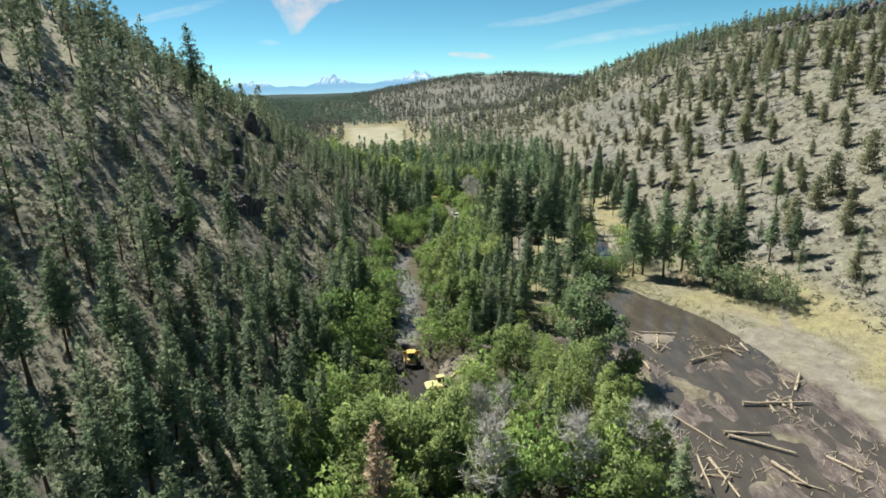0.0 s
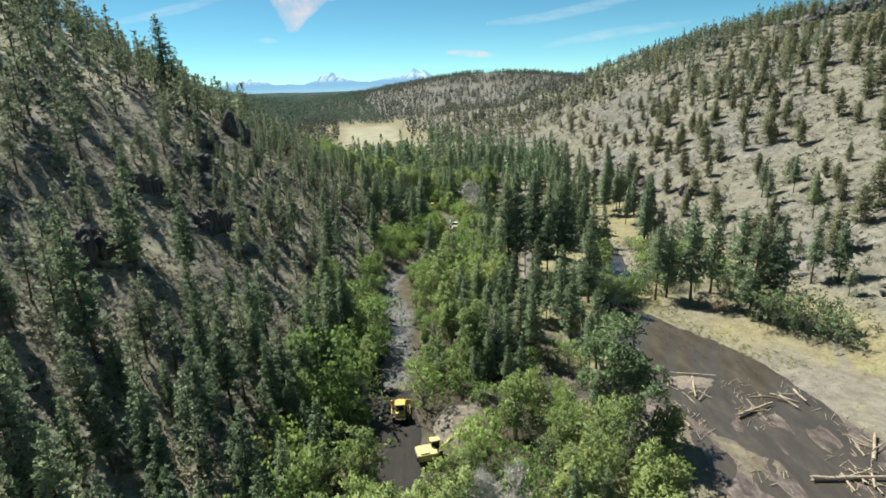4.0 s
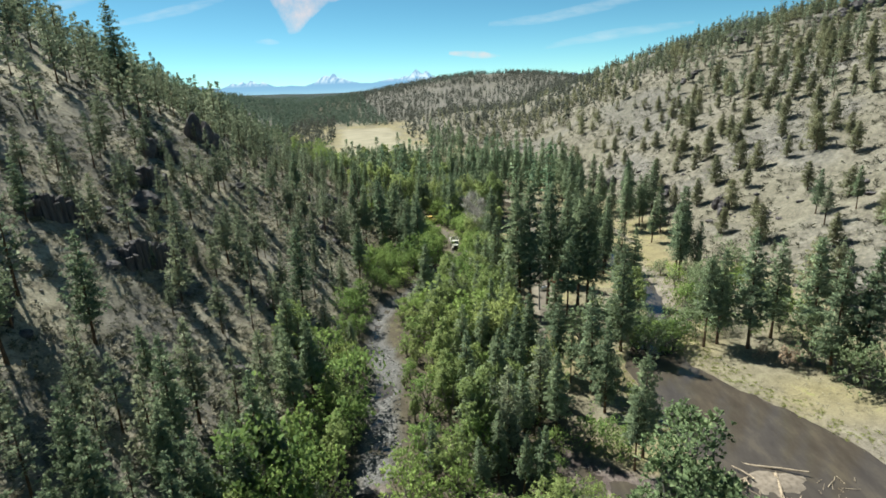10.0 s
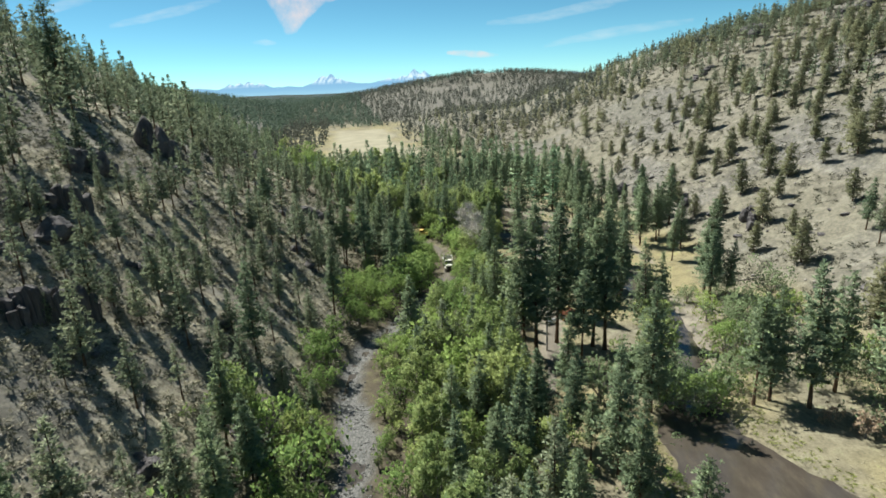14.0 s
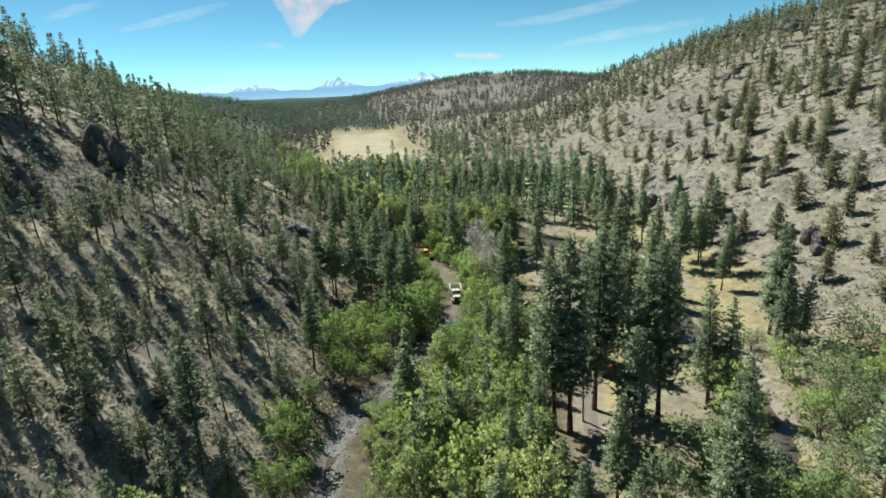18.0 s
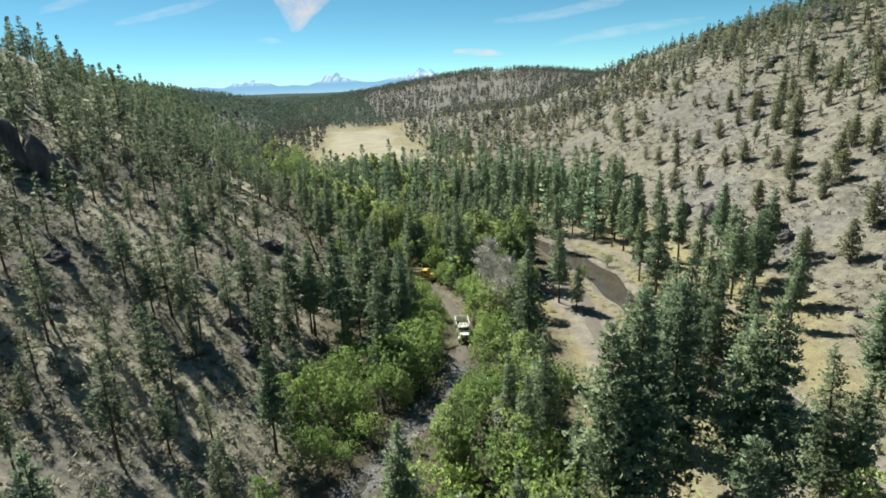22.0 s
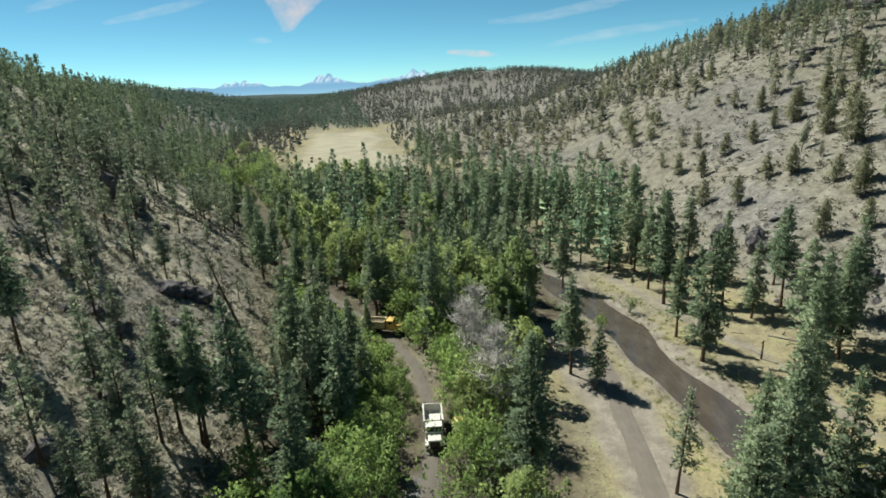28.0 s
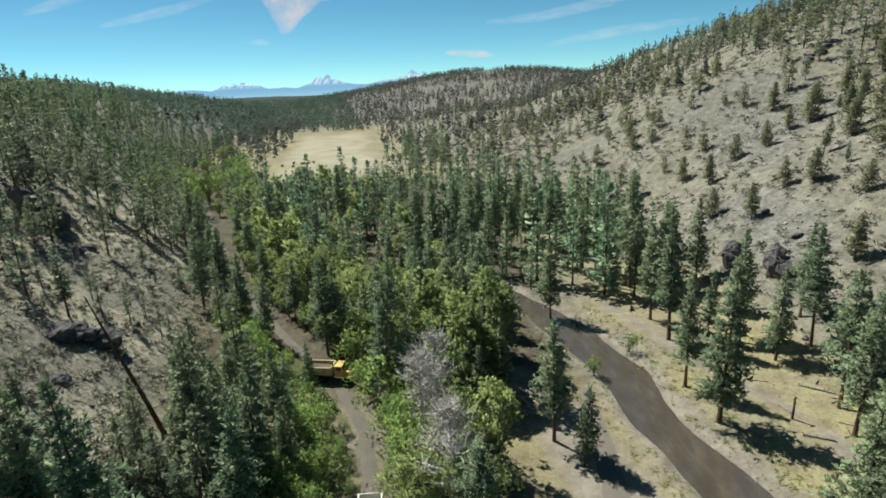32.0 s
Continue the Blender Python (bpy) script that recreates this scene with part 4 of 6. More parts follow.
for y, off, tall in ((263, -4.5, 13), (270, -6, 15), (276, -3.6, 12), (283, -6.5, 16), (290, -4, 14), (297, -7, 16), (303, -4.2, 13), (310, -6, 17), (318, -4.5, 15), (327, -7, 17), (272, 4.6, 13), (286, 4.4, 14), (301, 4.8, 16), (314, 4.6, 15)):
    stand("tall", track_x(y) + off, y, tall)
stand("snag", 19, 166, 13, 0)
stand("snag", 4, 178, 11, 0)
stand("dry_pine", -10.4, 53.5, 17)
for x, y, tall in ((-8, 64.2, 15.5), (-12.2, 62.5, 15), (-4.4, 63, 15.5), (-10, 68.5, 13), (-5.8, 69.5, 12.5), (-15.2, 65.5, 14), (-1.5, 66, 14)):
    stand("leafy", x, y, tall)
stand("dead", 1.8, 56.7, 16)
stand("willow", -4.2, 84.2, 3.0)
stand("willow", -1.6, 85.2, 4.5)
for kind, x, y, tall in (("olive", 25.6, 133.4, 5), ("slope", 26.6, 131.6, 6), ("willow", 28.0, 127.6, 2.6), ("olive", 24.0, 138.6, 4), ("willow", 23.2, 127.2, 3), ("willow", 36.2, 146.5, 6), ("willow", 39.0, 144.2, 6.5),
                         ("willow", 41.8, 146.6, 6), ("willow", 34.2, 147.6, 5), ("willow", 27.2, 137.5, 2.4), ("willow", 29.4, 124.6, 2.2)):
    stand(kind, x, y, tall)
stand("rusty", 57.5, 136, 4)
stand("rusty", 55, 139.5, 3)


OPEN_A = [(1.0, 222, 2.6), (-0.5, 208, 2.6), (-2, 199, 2.2)]
OPEN_C = [(-4.6, 88, 2.0), (-3.6, 78, 1.8)]
OPEN_D = [(-9, 86, 3.2), (-8.6, 77, 3.0)]
OPEN_E = [(-4.5, 93, 3.0), (-2, 101, 3.0), (0.5, 107, 1.5)]
OPEN_B = [(-10, 251, 2.5), (-5.5, 238, 1.8)]


def free(x, y, gap):
    if any((x - a) ** 2 + (y - b) ** 2 < gap * gap for a, b in STANDING):
        return False
    for line, room in ((RIVER, 2.5), (INLET, 1.0), (CREEK, 1.3), (ROAD, 1.5), (TRACK, 0.9), (BAR, 1.0), (TRAIL, 1.0), (BYWAY, 1.0), (OPEN_A, 1.2), (OPEN_B, 0.5), (OPEN_C, 1.0), (OPEN_D, 1.0), (OPEN_E, 0.8)):
        d, w = to_line(np.array([x]), np.array([y]), line)
        if d[0] < w[0] + room:
            return False
    return True


def spots(count, box, gap, tall, keep):
    x0, x1, y0, y1 = box
    made = 0
    for _ in range(count * 14):
        if made >= count:
            return
        x, y = grow.uniform(x0, x1), grow.uniform(y0, y1)
        if keep(x, y) and free(x, y, gap):
            made += 1
            yield x, y, grow.uniform(*tall) * (0.6 + 0.5 * grow.random())


def scatter(kinds, *plan):
    for x, y, tall in spots(*plan):
        stand(kinds[grow.integers(len(kinds))], x, y, tall)


def split_quads(f):
    return np.concatenate([f[:, [0, 1, 2]], f[:, [0, 2, 3]]]) if f.shape[1] == 4 else f


def faces_of(me):
    v = np.empty(len(me.vertices) * 3, np.float32)
    me.vertices.foreach_get("co", v)
    want = len(me.polygons[0].vertices)
    return v.reshape(-1, 3), split_quads(np.array([p.vertices[:] for p in me.polygons if len(p.vertices) == want]))


def quick_mesh(name, v, f, which, mats):
    me = bpy.data.meshes.new(name)
    me.vertices.add(len(v))
    me.vertices.foreach_set("co", np.asarray(v, np.float32).ravel())
    me.loops.add(f.size)
    me.loops.foreach_set("vertex_index", f.astype(np.int32).ravel())
    me.polygons.add(len(f))
    me.polygons.foreach_set("loop_start", np.arange(0, f.size, f.shape[1], dtype=np.int32))
    for m in mats:
        me.materials.append(m)
    me.polygons.foreach_set("material_index", np.asarray(which, np.int32))
    me.update(calc_edges=True)
    me.validate()
    return me


def woods(name, variants, full, label, *plans):
    """Trees too many to count: all in one mesh."""
    shapes = [[(*faces_of(me), ROUND.get(me.name)) for me in pair] for pair in variants]
    mats = [variants[0][0].materials[0], variants[0][1].materials[0]]
    V, Fc, W, T, N, o = [], [], [], [], [], 0
    for plan in plans:
        for x, y, tall in spots(*plan):
            STANDING.append((x, y))
            a, s = grow.uniform(0, 6.28), tall / full
            turn = np.array([[math.cos(a), -math.sin(a), 0], [math.sin(a), math.cos(a), 0], [0, 0, 1]])
            for k, (v, f, n) in enumerate(shapes[grow.integers(len(shapes))]):
                V.append(v @ turn.T * s * np.array([grow.uniform(0.85, 1.2)] * 2 + [1]) + np.array([x, y, height(x, y)]))
                N.append(v * np.array([1, 1, 0]) @ turn.T + np.array([0, 0, 1e-3]) if n is None else n @ turn.T)
                Fc.append(f + o)
                W.append(np.full(len(f), k))
                T.append(np.full(len(v), (x * 7.31 + y * 3.17) % 1.0))
                o += len(v)
    me = quick_mesh(name, np.concatenate(V), np.concatenate(Fc), np.concatenate(W), mats)
    me.normals_split_custom_set_from_vertices(np.concatenate(N).tolist())
    me.attributes.new("tree", "FLOAT", "POINT").data.foreach_set("value", np.concatenate(T).astype(np.float32))
    tagged(new(name, me), label, "woods", kind="stuff")


foot_l = lambda y: float(along(FOOT_L, np.array([y]))[0])
foot_r = lambda y: float(foot_right(np.array([y]))[0])
# left slope, dense low down and thinner higher up
scatter(["slope", "tall", "thin", "tall"], 58, (-62, -20, 45, 130), 3.4, (10, 17), lambda x, y: x < foot_l(y) - 2.5 and patch(x, y, 13, 31) > -0.15)
scatter(["slope", "thin"], 62, (-70, -20, 130, 200), 3.2, (7, 12), lambda x, y: x < foot_l(y) - 5 and patch(x, y, 15, 32) > -0.4)
scatter(["thin", "thin", "slope"], 42, (-75, -22, 200, 300), 3.6, (6, 11), lambda x, y: x < foot_l(y) - 4 and patch(x, y, 15, 32) > -0.3)
woods("slope_pines", F_SLOPE, 12, "olive green pines thinly covering the dry slope",
      (140, (-150, -74, 105, 270), 3.6, (12, 19), lambda x, y: patch(x, y, 16, 33) > -0.7),
      (60, (-135, -88, 125, 235), 3.0, (11, 17), lambda x, y: True),
      (36, (-76, -52, 70, 250), 4.2, (9, 15), lambda x, y: patch(x, y, 16, 33) > -0.45),
      (165, (-130, -30, 250, 345), 3.2, (9, 15), lambda x, y: x < foot_l(y) - (2 if y > 300 else 26) and patch(x, y, 16, 39) > -0.5))
woods("pine_woods", F_PINE, 20, "dense dark green pine woods on the canyon slope", (760, (-270, -60, 330, 600), 3.2, (11, 18), lambda x, y: x < max(foot_l(y) + 4, -112 - 0.18 * (y - 400) if y > 370 else -999)))
# woods on the valley floor
scatter(["tall", "tall", "leafy"], 64, (-12, 34, 238, 285), 2.8, (11, 21), lambda x, y: x < 19 - (y - 250) * 0.25)
woods("pine_woods", F_PINE, 20, "dense dark green pine woods on the valley floor",
      (100, (-80, 66, 285, 385), 3.0, (13, 22), lambda x, y: track_x(y) + 9 < x < foot_r(y) + 3),
      (40, (-95, 66, 380, 435), 3.2, (7, 11), lambda x, y: track_x(y) + 9 < x < foot_r(y) + 3),
      (30, (-16, 85, 430, 640), 4.0, (12, 19), lambda x, y: x < foot_r(y) + 4 and x > -14 - 0.05 * (y - 430)))
# more of the same pines, with the light put into their colour
woods("fir_woods", F_LIT, 20, "valley floor pines with light put into their blue-green colour",
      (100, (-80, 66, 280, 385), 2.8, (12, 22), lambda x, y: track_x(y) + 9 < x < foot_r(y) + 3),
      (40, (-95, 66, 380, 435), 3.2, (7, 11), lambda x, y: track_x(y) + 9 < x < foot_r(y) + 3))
woods("leafy_woods", F_LEAF, 12, "bright green cottonwoods among the dark pines", (48, (-80, 40, 262, 430), 2.2, (9, 17), lambda x, y: track_x(y) + 6 < x < 20 - 0.35 * (y - 262)))
scatter(["tall"], 7, (40, 72, 240, 300), 3.5, (13, 21), lambda x, y: x < foot_r(y) + 8)
scatter(["tall", "bare"], 8, (9, 26, 108, 160), 3.0, (14, 21), lambda x, y: x > 9)
scatter(["tall"], 4, (28, 62, 182, 236), 3.5, (14, 22), lambda x, y: True)
scatter(["tall"], 15, (-40, -20, 52, 112), 3.6, (14, 19), lambda x, y: x < foot_l(y))
scatter(["tall", "slope"], 22, (-40, -22, 30, 80), 3.2, (12, 17), lambda x, y: x < -22)
# creekside leaf
scatter(["leafy", "slope", "willow", "leafy", "tall"], 36, (-28, -15.5, 90, 142), 2.3, (7, 13), lambda x, y: True)
scatter(["tall", "leafy", "tall", "slope"], 30, (1, 20, 104, 132), 2.4, (10, 15), lambda x, y: x < (8 if y < 116 else 14))
scatter(["tall", "leafy", "slope", "tall", "leafy"], 36, (-9, 13, 108, 206), 2.6, (10, 17), lambda x, y: x > creek_x(y) + (4.5 if y < 146 else 10))
scatter(["leafy", "leafy", "tall"], 14, (8, 26, 56, 100), 2.6, (10, 14), lambda x, y: True)
scatter(["willow", "olive", "willow"], 34, (2, 24, 82, 118), 2.3, (2.5, 6), lambda x, y: True)
scatter(["willow", "olive"], 20, (48, 72, 148, 188), 3.0, (4, 8), lambda x, y: True)
scatter(["tall", "bare", "slope"], 8, (4, 13, 108, 200), 4, (12, 19), lambda x, y: True)
scatter(["willow", "willow", "leafy"], 56, (-12, 11, 106, 205), 2.2, (4, 11), lambda x, y: True)
scatter(["willow"], 32, (-24, -12, 84, 214), 2.0, (4, 7), lambda x, y: True)
scatter(["willow", "leafy"], 34, (-46, 14, 222, 330), 2.2, (5, 10), lambda x, y: track_x(y) + 3 < x < track_x(y) + 11)
scatter(["willow"], 16, (-40, 0, 205, 300), 2.4, (2.5, 4.5), lambda x, y: track_x(y) - 8 < x < track_x(y) - 2.5)
scatter(["willow", "willow", "leafy", "slope"], 34, (-18, 12, 205, 252), 2.1, (4, 8), lambda x, y: (2.5 if y > 224 else 4.5) < abs(x - track_x(y)) < 9)
scatter(["leafy", "leafy", "willow"], 22, (-5, 26, 40, 88), 3.0, (9, 13), lambda x, y: x > -4 or y < 70)
scatter(["leafy", "slope", "willow", "leafy"], 26, (-13, 2, 46, 82), 2.4, (8, 12), lambda x, y: y < 80)
scatter(["slope", "tall"], 8, (2, 26, 50, 84), 2.2, (9, 13), lambda x, y: True)
scatter(["tall", "leafy", "willow"], 16, (-24, -12, 40, 84), 2.8, (8, 13), lambda x, y: True)
scatter(["willow", "leafy"], 40, (-125, -60, 350, 520), 3.5, (8, 13), lambda x, y: to_line(np.array([x]), np.array([y]), TRACK)[0][0] < 18)
scatter(["willow"], 44, (-34, -1, 203, 275), 1.6, (3, 7), lambda x, y: track_x(y) - 13 < x < track_x(y) - 2.4)
scatter(["tall", "slope"], 12, (-26, -6, 200, 240), 2.6, (12, 18), lambda x, y: track_x(y) - 22 < x < track_x(y) - 9)
# right hillside
scatter(["slope", "juniper"], 46, (78, 120, 60, 190), 6, (8, 13), lambda x, y: x > foot_r(y) + 5)
scatter(["juniper"], 66, (70, 190, 190, 340), 6.5, (8, 12.5), lambda x, y: x > foot_r(y) + 12 and patch(x, y, 30, 34) > -0.4)
scatter(["juniper", "juniper", "slope"], 55, (95, 190, 195, 340), 4.5, (5, 12), lambda x, y: x > foot_r(y) + 24)
woods("hillside_junipers", F_JUNI, 8, "grey-green junipers dotted over the dry hillside",
      (330, (80, 360, 120, 560), 6, (6, 11), lambda x, y: x > foot_r(y) + 8 and (x > 185 or y > 335) and patch(x, y, 30, 35) > -0.5),
      (90, (20, 110, 345, 560), 6, (5, 9), lambda x, y: x > foot_r(y) + 8 and patch(x, y, 26, 37) > -0.3))
woods("ridge_pines", F_SLOPE, 12, "dark pines crowding the ridge of the dry hillside",
      (170, (118, 235, 280, 460), 4.2, (8, 14), lambda x, y: float(rise(np.array([x]), np.array([y]))[0]) > 36 and patch(x, y, 18, 40) > -0.45),
      (230, (120, 330, 215, 560), 4.5, (9, 14), lambda x, y: float(rise(np.array([x]), np.array([y]))[0]) > 40 and patch(x, y, 24, 36) > -0.35))


def far_woods(name, count, box, tall, keep, mat, label, seed):
    """Far trees in their hundreds: each a cone of ragged sprays, all in one mesh."""
    rng = np.random.default_rng(seed)
    x0, x1, y0, y1 = box
    x, y = rng.uniform(x0, x1, count * 4), rng.uniform(y0, y1, count * 4)
    ok = keep(x, y)
    x, y = x[ok][:count], y[ok][:count]
    z = land(x, y)
    n = len(x)
    H = rng.uniform(*tall, n)
    K = 15
    s = (np.arange(K) + rng.random((n, K))) / K
    a = rng.uniform(0, 6.28, (n, K))
    rad = H[:, None] * 0.17 * ((1 - s) ** 0.8 + 0.05) * rng.uniform(0.3, 1.0, (n, K))
    c = np.stack([x[:, None] + np.cos(a) * rad, y[:, None] + np.sin(a) * rad, z[:, None] + H[:, None] * (0.1 + 0.86 * s)], 2)[:, :, None, :]
    arms = rng.normal(size=(n, K, 3, 3)) * np.array([1, 1, 0.75])
    arms -= arms.mean(2, keepdims=True)
    arms /= np.linalg.norm(arms, axis=3, keepdims=True)
    v = c + arms * (H[:, None] * 0.15 * (1.1 - 0.65 * s))[:, :, None, None]
    v = v.reshape(-1, 3)
    f = np.arange(len(v)).reshape(-1, 3)
    tagged(new(name, quick_mesh(name, v, f, np.zeros(len(f)), [mat])), label, "woods", kind="stuff")


FOOT = lambda y: along(FOOT_L, y)
far_woods("far_woods", 4200, (-620, -150, 330, 1150), (9, 16), lambda x, y: (x < FOOT(y) + 10) & ~((x > -270) & (y < 600)), HAZE_PINE, "dark pine forest on the far canyon slope", 1)
far_woods("far_woods", 1500, (-1400, -160, 1000, 3400), (5, 9), lambda x, y: x < 200, HAZE_PINE, "dark pine forest on the distant plateau", 2)
far_woods("far_woods", 8200, (-420, 620, 720, 1700), (7, 13), lambda x, y: (x > -0.2 * (y - 720) - 90) & (lumps(x, y, 60, 41) + 0.6 * lumps(x, y, 25, 42) > -0.55), FAR_DRY, "scattered trees on the broad far hill", 3)
far_woods("far_woods", 420, (50, 260, 400, 760), (7, 12), lambda x, y: (rise(x, y) > 20) & (lumps(x, y, 30, 44) > -0.35), FAR_DRY, "dark pines along the low ridge of the hill", 8)
far_woods("far_woods", 700, (-40, 420, 440, 900), (5, 9), lambda x, y: (x > foot_right(y) + 4) & (y > 480) & (lumps(x, y, 40, 43) > -0.4), JUNIPER, "scattered junipers on the far hillside", 4)
far_woods("far_woods", 300, (-60, 130, 455, 730), (6, 12), lambda x, y: (x > np.interp(y, TOE_Y, TOE_X) - 4) & (x < np.interp(y, TOE_Y, TOE_X) + 110) & (lumps(x, y, 22, 45) > -0.5), FAR_DRY, "dry pines scattered over the gentle foot of the hill", 9)
far_woods("far_woods", 240, (-240, -60, 440, 780), (7, 14), lambda x, y: (x < -0.165 * (y - 455) - 86) & (x > -0.2 * (y - 455) - 130), FAR_DRY, "green trees along the far edge of the field", 5)
far_woods("far_woods", 1500, (-330, -60, 712, 1350), (7, 13), lambda x, y: (x > FOOT(y) - 20) & (x < -0.2 * (y - 720) - 70), HAZE_PINE, "dark pine forest closing the head of the valley", 6)
far_woods("far_woods", 5000, (-1000, 60, 1250, 2700), (6, 12), lambda x, y: x < 60, HAZE_PINE, "dark pine forest on the distant plateau", 7)

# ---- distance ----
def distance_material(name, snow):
    """Far mountains: a glowing backdrop with haze put into its pale blue, and snowfields."""
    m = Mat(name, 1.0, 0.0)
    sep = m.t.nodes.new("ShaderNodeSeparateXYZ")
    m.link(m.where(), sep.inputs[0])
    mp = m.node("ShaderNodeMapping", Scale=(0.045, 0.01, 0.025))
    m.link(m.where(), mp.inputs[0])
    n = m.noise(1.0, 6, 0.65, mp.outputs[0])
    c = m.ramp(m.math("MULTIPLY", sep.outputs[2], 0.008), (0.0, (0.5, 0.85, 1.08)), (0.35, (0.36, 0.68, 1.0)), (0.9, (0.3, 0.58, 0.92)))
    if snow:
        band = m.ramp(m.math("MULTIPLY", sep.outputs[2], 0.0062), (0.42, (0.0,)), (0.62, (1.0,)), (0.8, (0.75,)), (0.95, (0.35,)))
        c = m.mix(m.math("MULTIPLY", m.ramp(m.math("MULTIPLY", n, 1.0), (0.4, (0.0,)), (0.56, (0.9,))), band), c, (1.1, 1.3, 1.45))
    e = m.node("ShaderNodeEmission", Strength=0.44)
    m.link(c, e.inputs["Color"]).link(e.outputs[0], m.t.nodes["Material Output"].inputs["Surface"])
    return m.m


PEAKS = [(-2250, 40, 420), (-1860, 34, 260), (-1600, 50, 90), (-1530, 58, 70), (-1470, 62, 80), (-1390, 46, 120), (-1180, 25, 260), (-905, 80, 110), (-850, 84, 115), (-790, 60, 120), (-690, 30, 190), (-420, 40, 190), (-310, 52, 120), (-225, 84, 90), (-150, 74, 80), (-90, 40, 170), (250, 30, 300), (900, 25, 500)]


def build_mountains():
    x = np.arange(-3000, 1800, 12.0)
    crest = np.zeros_like(x)
    for cx, tall, wide in PEAKS:
        crest = np.maximum(crest, tall * np.exp(-np.abs((x - cx) / wide) ** 1.15))
    crest = 46 + 8 * lumps(x, x * 0, 300, 56) + 1.22 * crest * (1 + 0.07 * lumps(x, x * 0, 70, 51)) + 5 * lumps(x, x * 0, 34, 52) * np.clip(crest / 60, 0, 1) + 2 * lumps(x, x * 0, 20, 53)
    v = []
    for k, s in enumerate((-0.6, 0.35, 0.7, 0.9, 1.0, 0.2)):
        z = s * crest + (12 * lumps(x, x * 0 + 40 * k, 60, 54) * (1 - s) if 0 < s < 1 else 0)
        v += list(zip(x, 4300 + 45 * k + 25 * lumps(x, x * 0 + 30 * k, 80, 55), z))
    n = len(x)
    f = [(k * n + i, k * n + i + 1, (k + 1) * n + i + 1, (k + 1) * n + i) for k in range(5) for i in range(n - 1)]
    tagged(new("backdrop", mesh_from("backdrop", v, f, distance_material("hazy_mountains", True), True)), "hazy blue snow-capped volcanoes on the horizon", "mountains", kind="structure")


build_mountains()


def cloud_material(name, strength, scale, stretch, tint):
    m = Mat(name, 1.0, 0.0)
    uv = m.node("ShaderNodeTexCoord").outputs["UV"]
    sep = m.t.nodes.new("ShaderNodeSeparateXYZ")
    m.link(uv, sep.inputs[0])
    fade = None
    for k in (0, 1):
        a = m.math("MULTIPLY", sep.outputs[k], m.math("SUBTRACT", 1.0, sep.outputs[k]))
        fade = m.math("MULTIPLY", a, 4.0) if fade is None else m.math("MULTIPLY", fade, m.math("MULTIPLY", a, 4.0))
    mp = m.node("ShaderNodeMapping", Scale=stretch)
    m.link(m.where(), mp.inputs[0])
    n = m.noise(scale, 7, 0.6, mp.outputs[0])
    mask = m.math("MULTIPLY", m.ramp(m.math("MULTIPLY", n, m.math("POWER", fade, 0.35)), (0.22, (0.0,)), (0.85, (1.0,))), strength, True)
    e = m.node("ShaderNodeEmission", Strength=0.5, Color=(*tint, 1))
    clear = m.node("ShaderNodeBsdfTransparent")
    mixer = m.node("ShaderNodeMixShader")
    m.link(mask, mixer.inputs[0]).link(clear.outputs[0], mixer.inputs[1]).link(e.outputs[0], mixer.inputs[2])
    m.link(mixer.outputs[0], m.t.nodes["Material Output"].inputs["Surface"])
    return m.m


WISP = cloud_material("thin_wisp", 0.42, 0.012, (0.5, 1, 2.2), (0.92, 0.97, 1.0))
PUFF = cloud_material("bright_cloud", 1.35, 0.006, (1, 1, 1), (1.05, 0.83, 0.79))


def cloud(points, mat, label):
    """A high flat cloud far off, drawn as a bent band: (x, z, half thickness) along it."""
    v, f, uv = [], [], []
    n = len(points)
    for k, (x, z, w) in enumerate(points):
        for j in range(5):
            s = j / 2 - 1
            v.append((x + 0.25 * w * s, 4250, z + w * s))
            uv.append((0.06 + 0.88 * k / (n - 1), 0.5 + 0.5 * s))
    for k in range(n - 1):
        for j in range(4):
            a = k * 5 + j
            f.append((a, a + 5, a + 6, a + 1))
    me = mesh_from("cloud", v, f, mat, True)
    lay = me.uv_layers.new(name="UVMap")
    for loop in me.loops:
        lay.data[loop.index].uv = uv[loop.vertex_index]
    ob = tagged(new("cloud", me), label, "cloud", kind="structure")
    ob.visible_shadow = False


cloud([(-1220, 720, 40), (-1130, 680, 130), (-1040, 600, 210), (-970, 600, 190), (-890, 640, 140), (-780, 670, 80), (-560, 690, 36)], PUFF, "small bright pinkish-white cloud")
cloud([(700, 262, 20), (900, 296, 34), (1150, 325, 42), (1400, 352, 36), (1720, 380, 20)], WISP, "thin white streak of high cloud")
cloud([(20, 246, 14), (130, 236, 26), (250, 226, 28), (380, 212, 14)], PUFF, "small pale cloud wisp")
cloud([(-2300, 520, 20), (-2060, 556, 34), (-1800, 598, 40), (-1500, 660, 26)], WISP, "thin white streak of high cloud")
cloud([(-2800, 620, 30), (-2600, 666, 40), (-2380, 700, 30)], WISP, "thin white streak of high cloud")
cloud([(-1330, 370, 12), (-1240, 368, 24), (-1160, 362, 12)], WISP, "small pale cloud wisp")
cloud([(300, 420, 24), (700, 450, 40), (1100, 520, 44), (1500, 600, 30)], WISP, "thin white streak of high cloud")


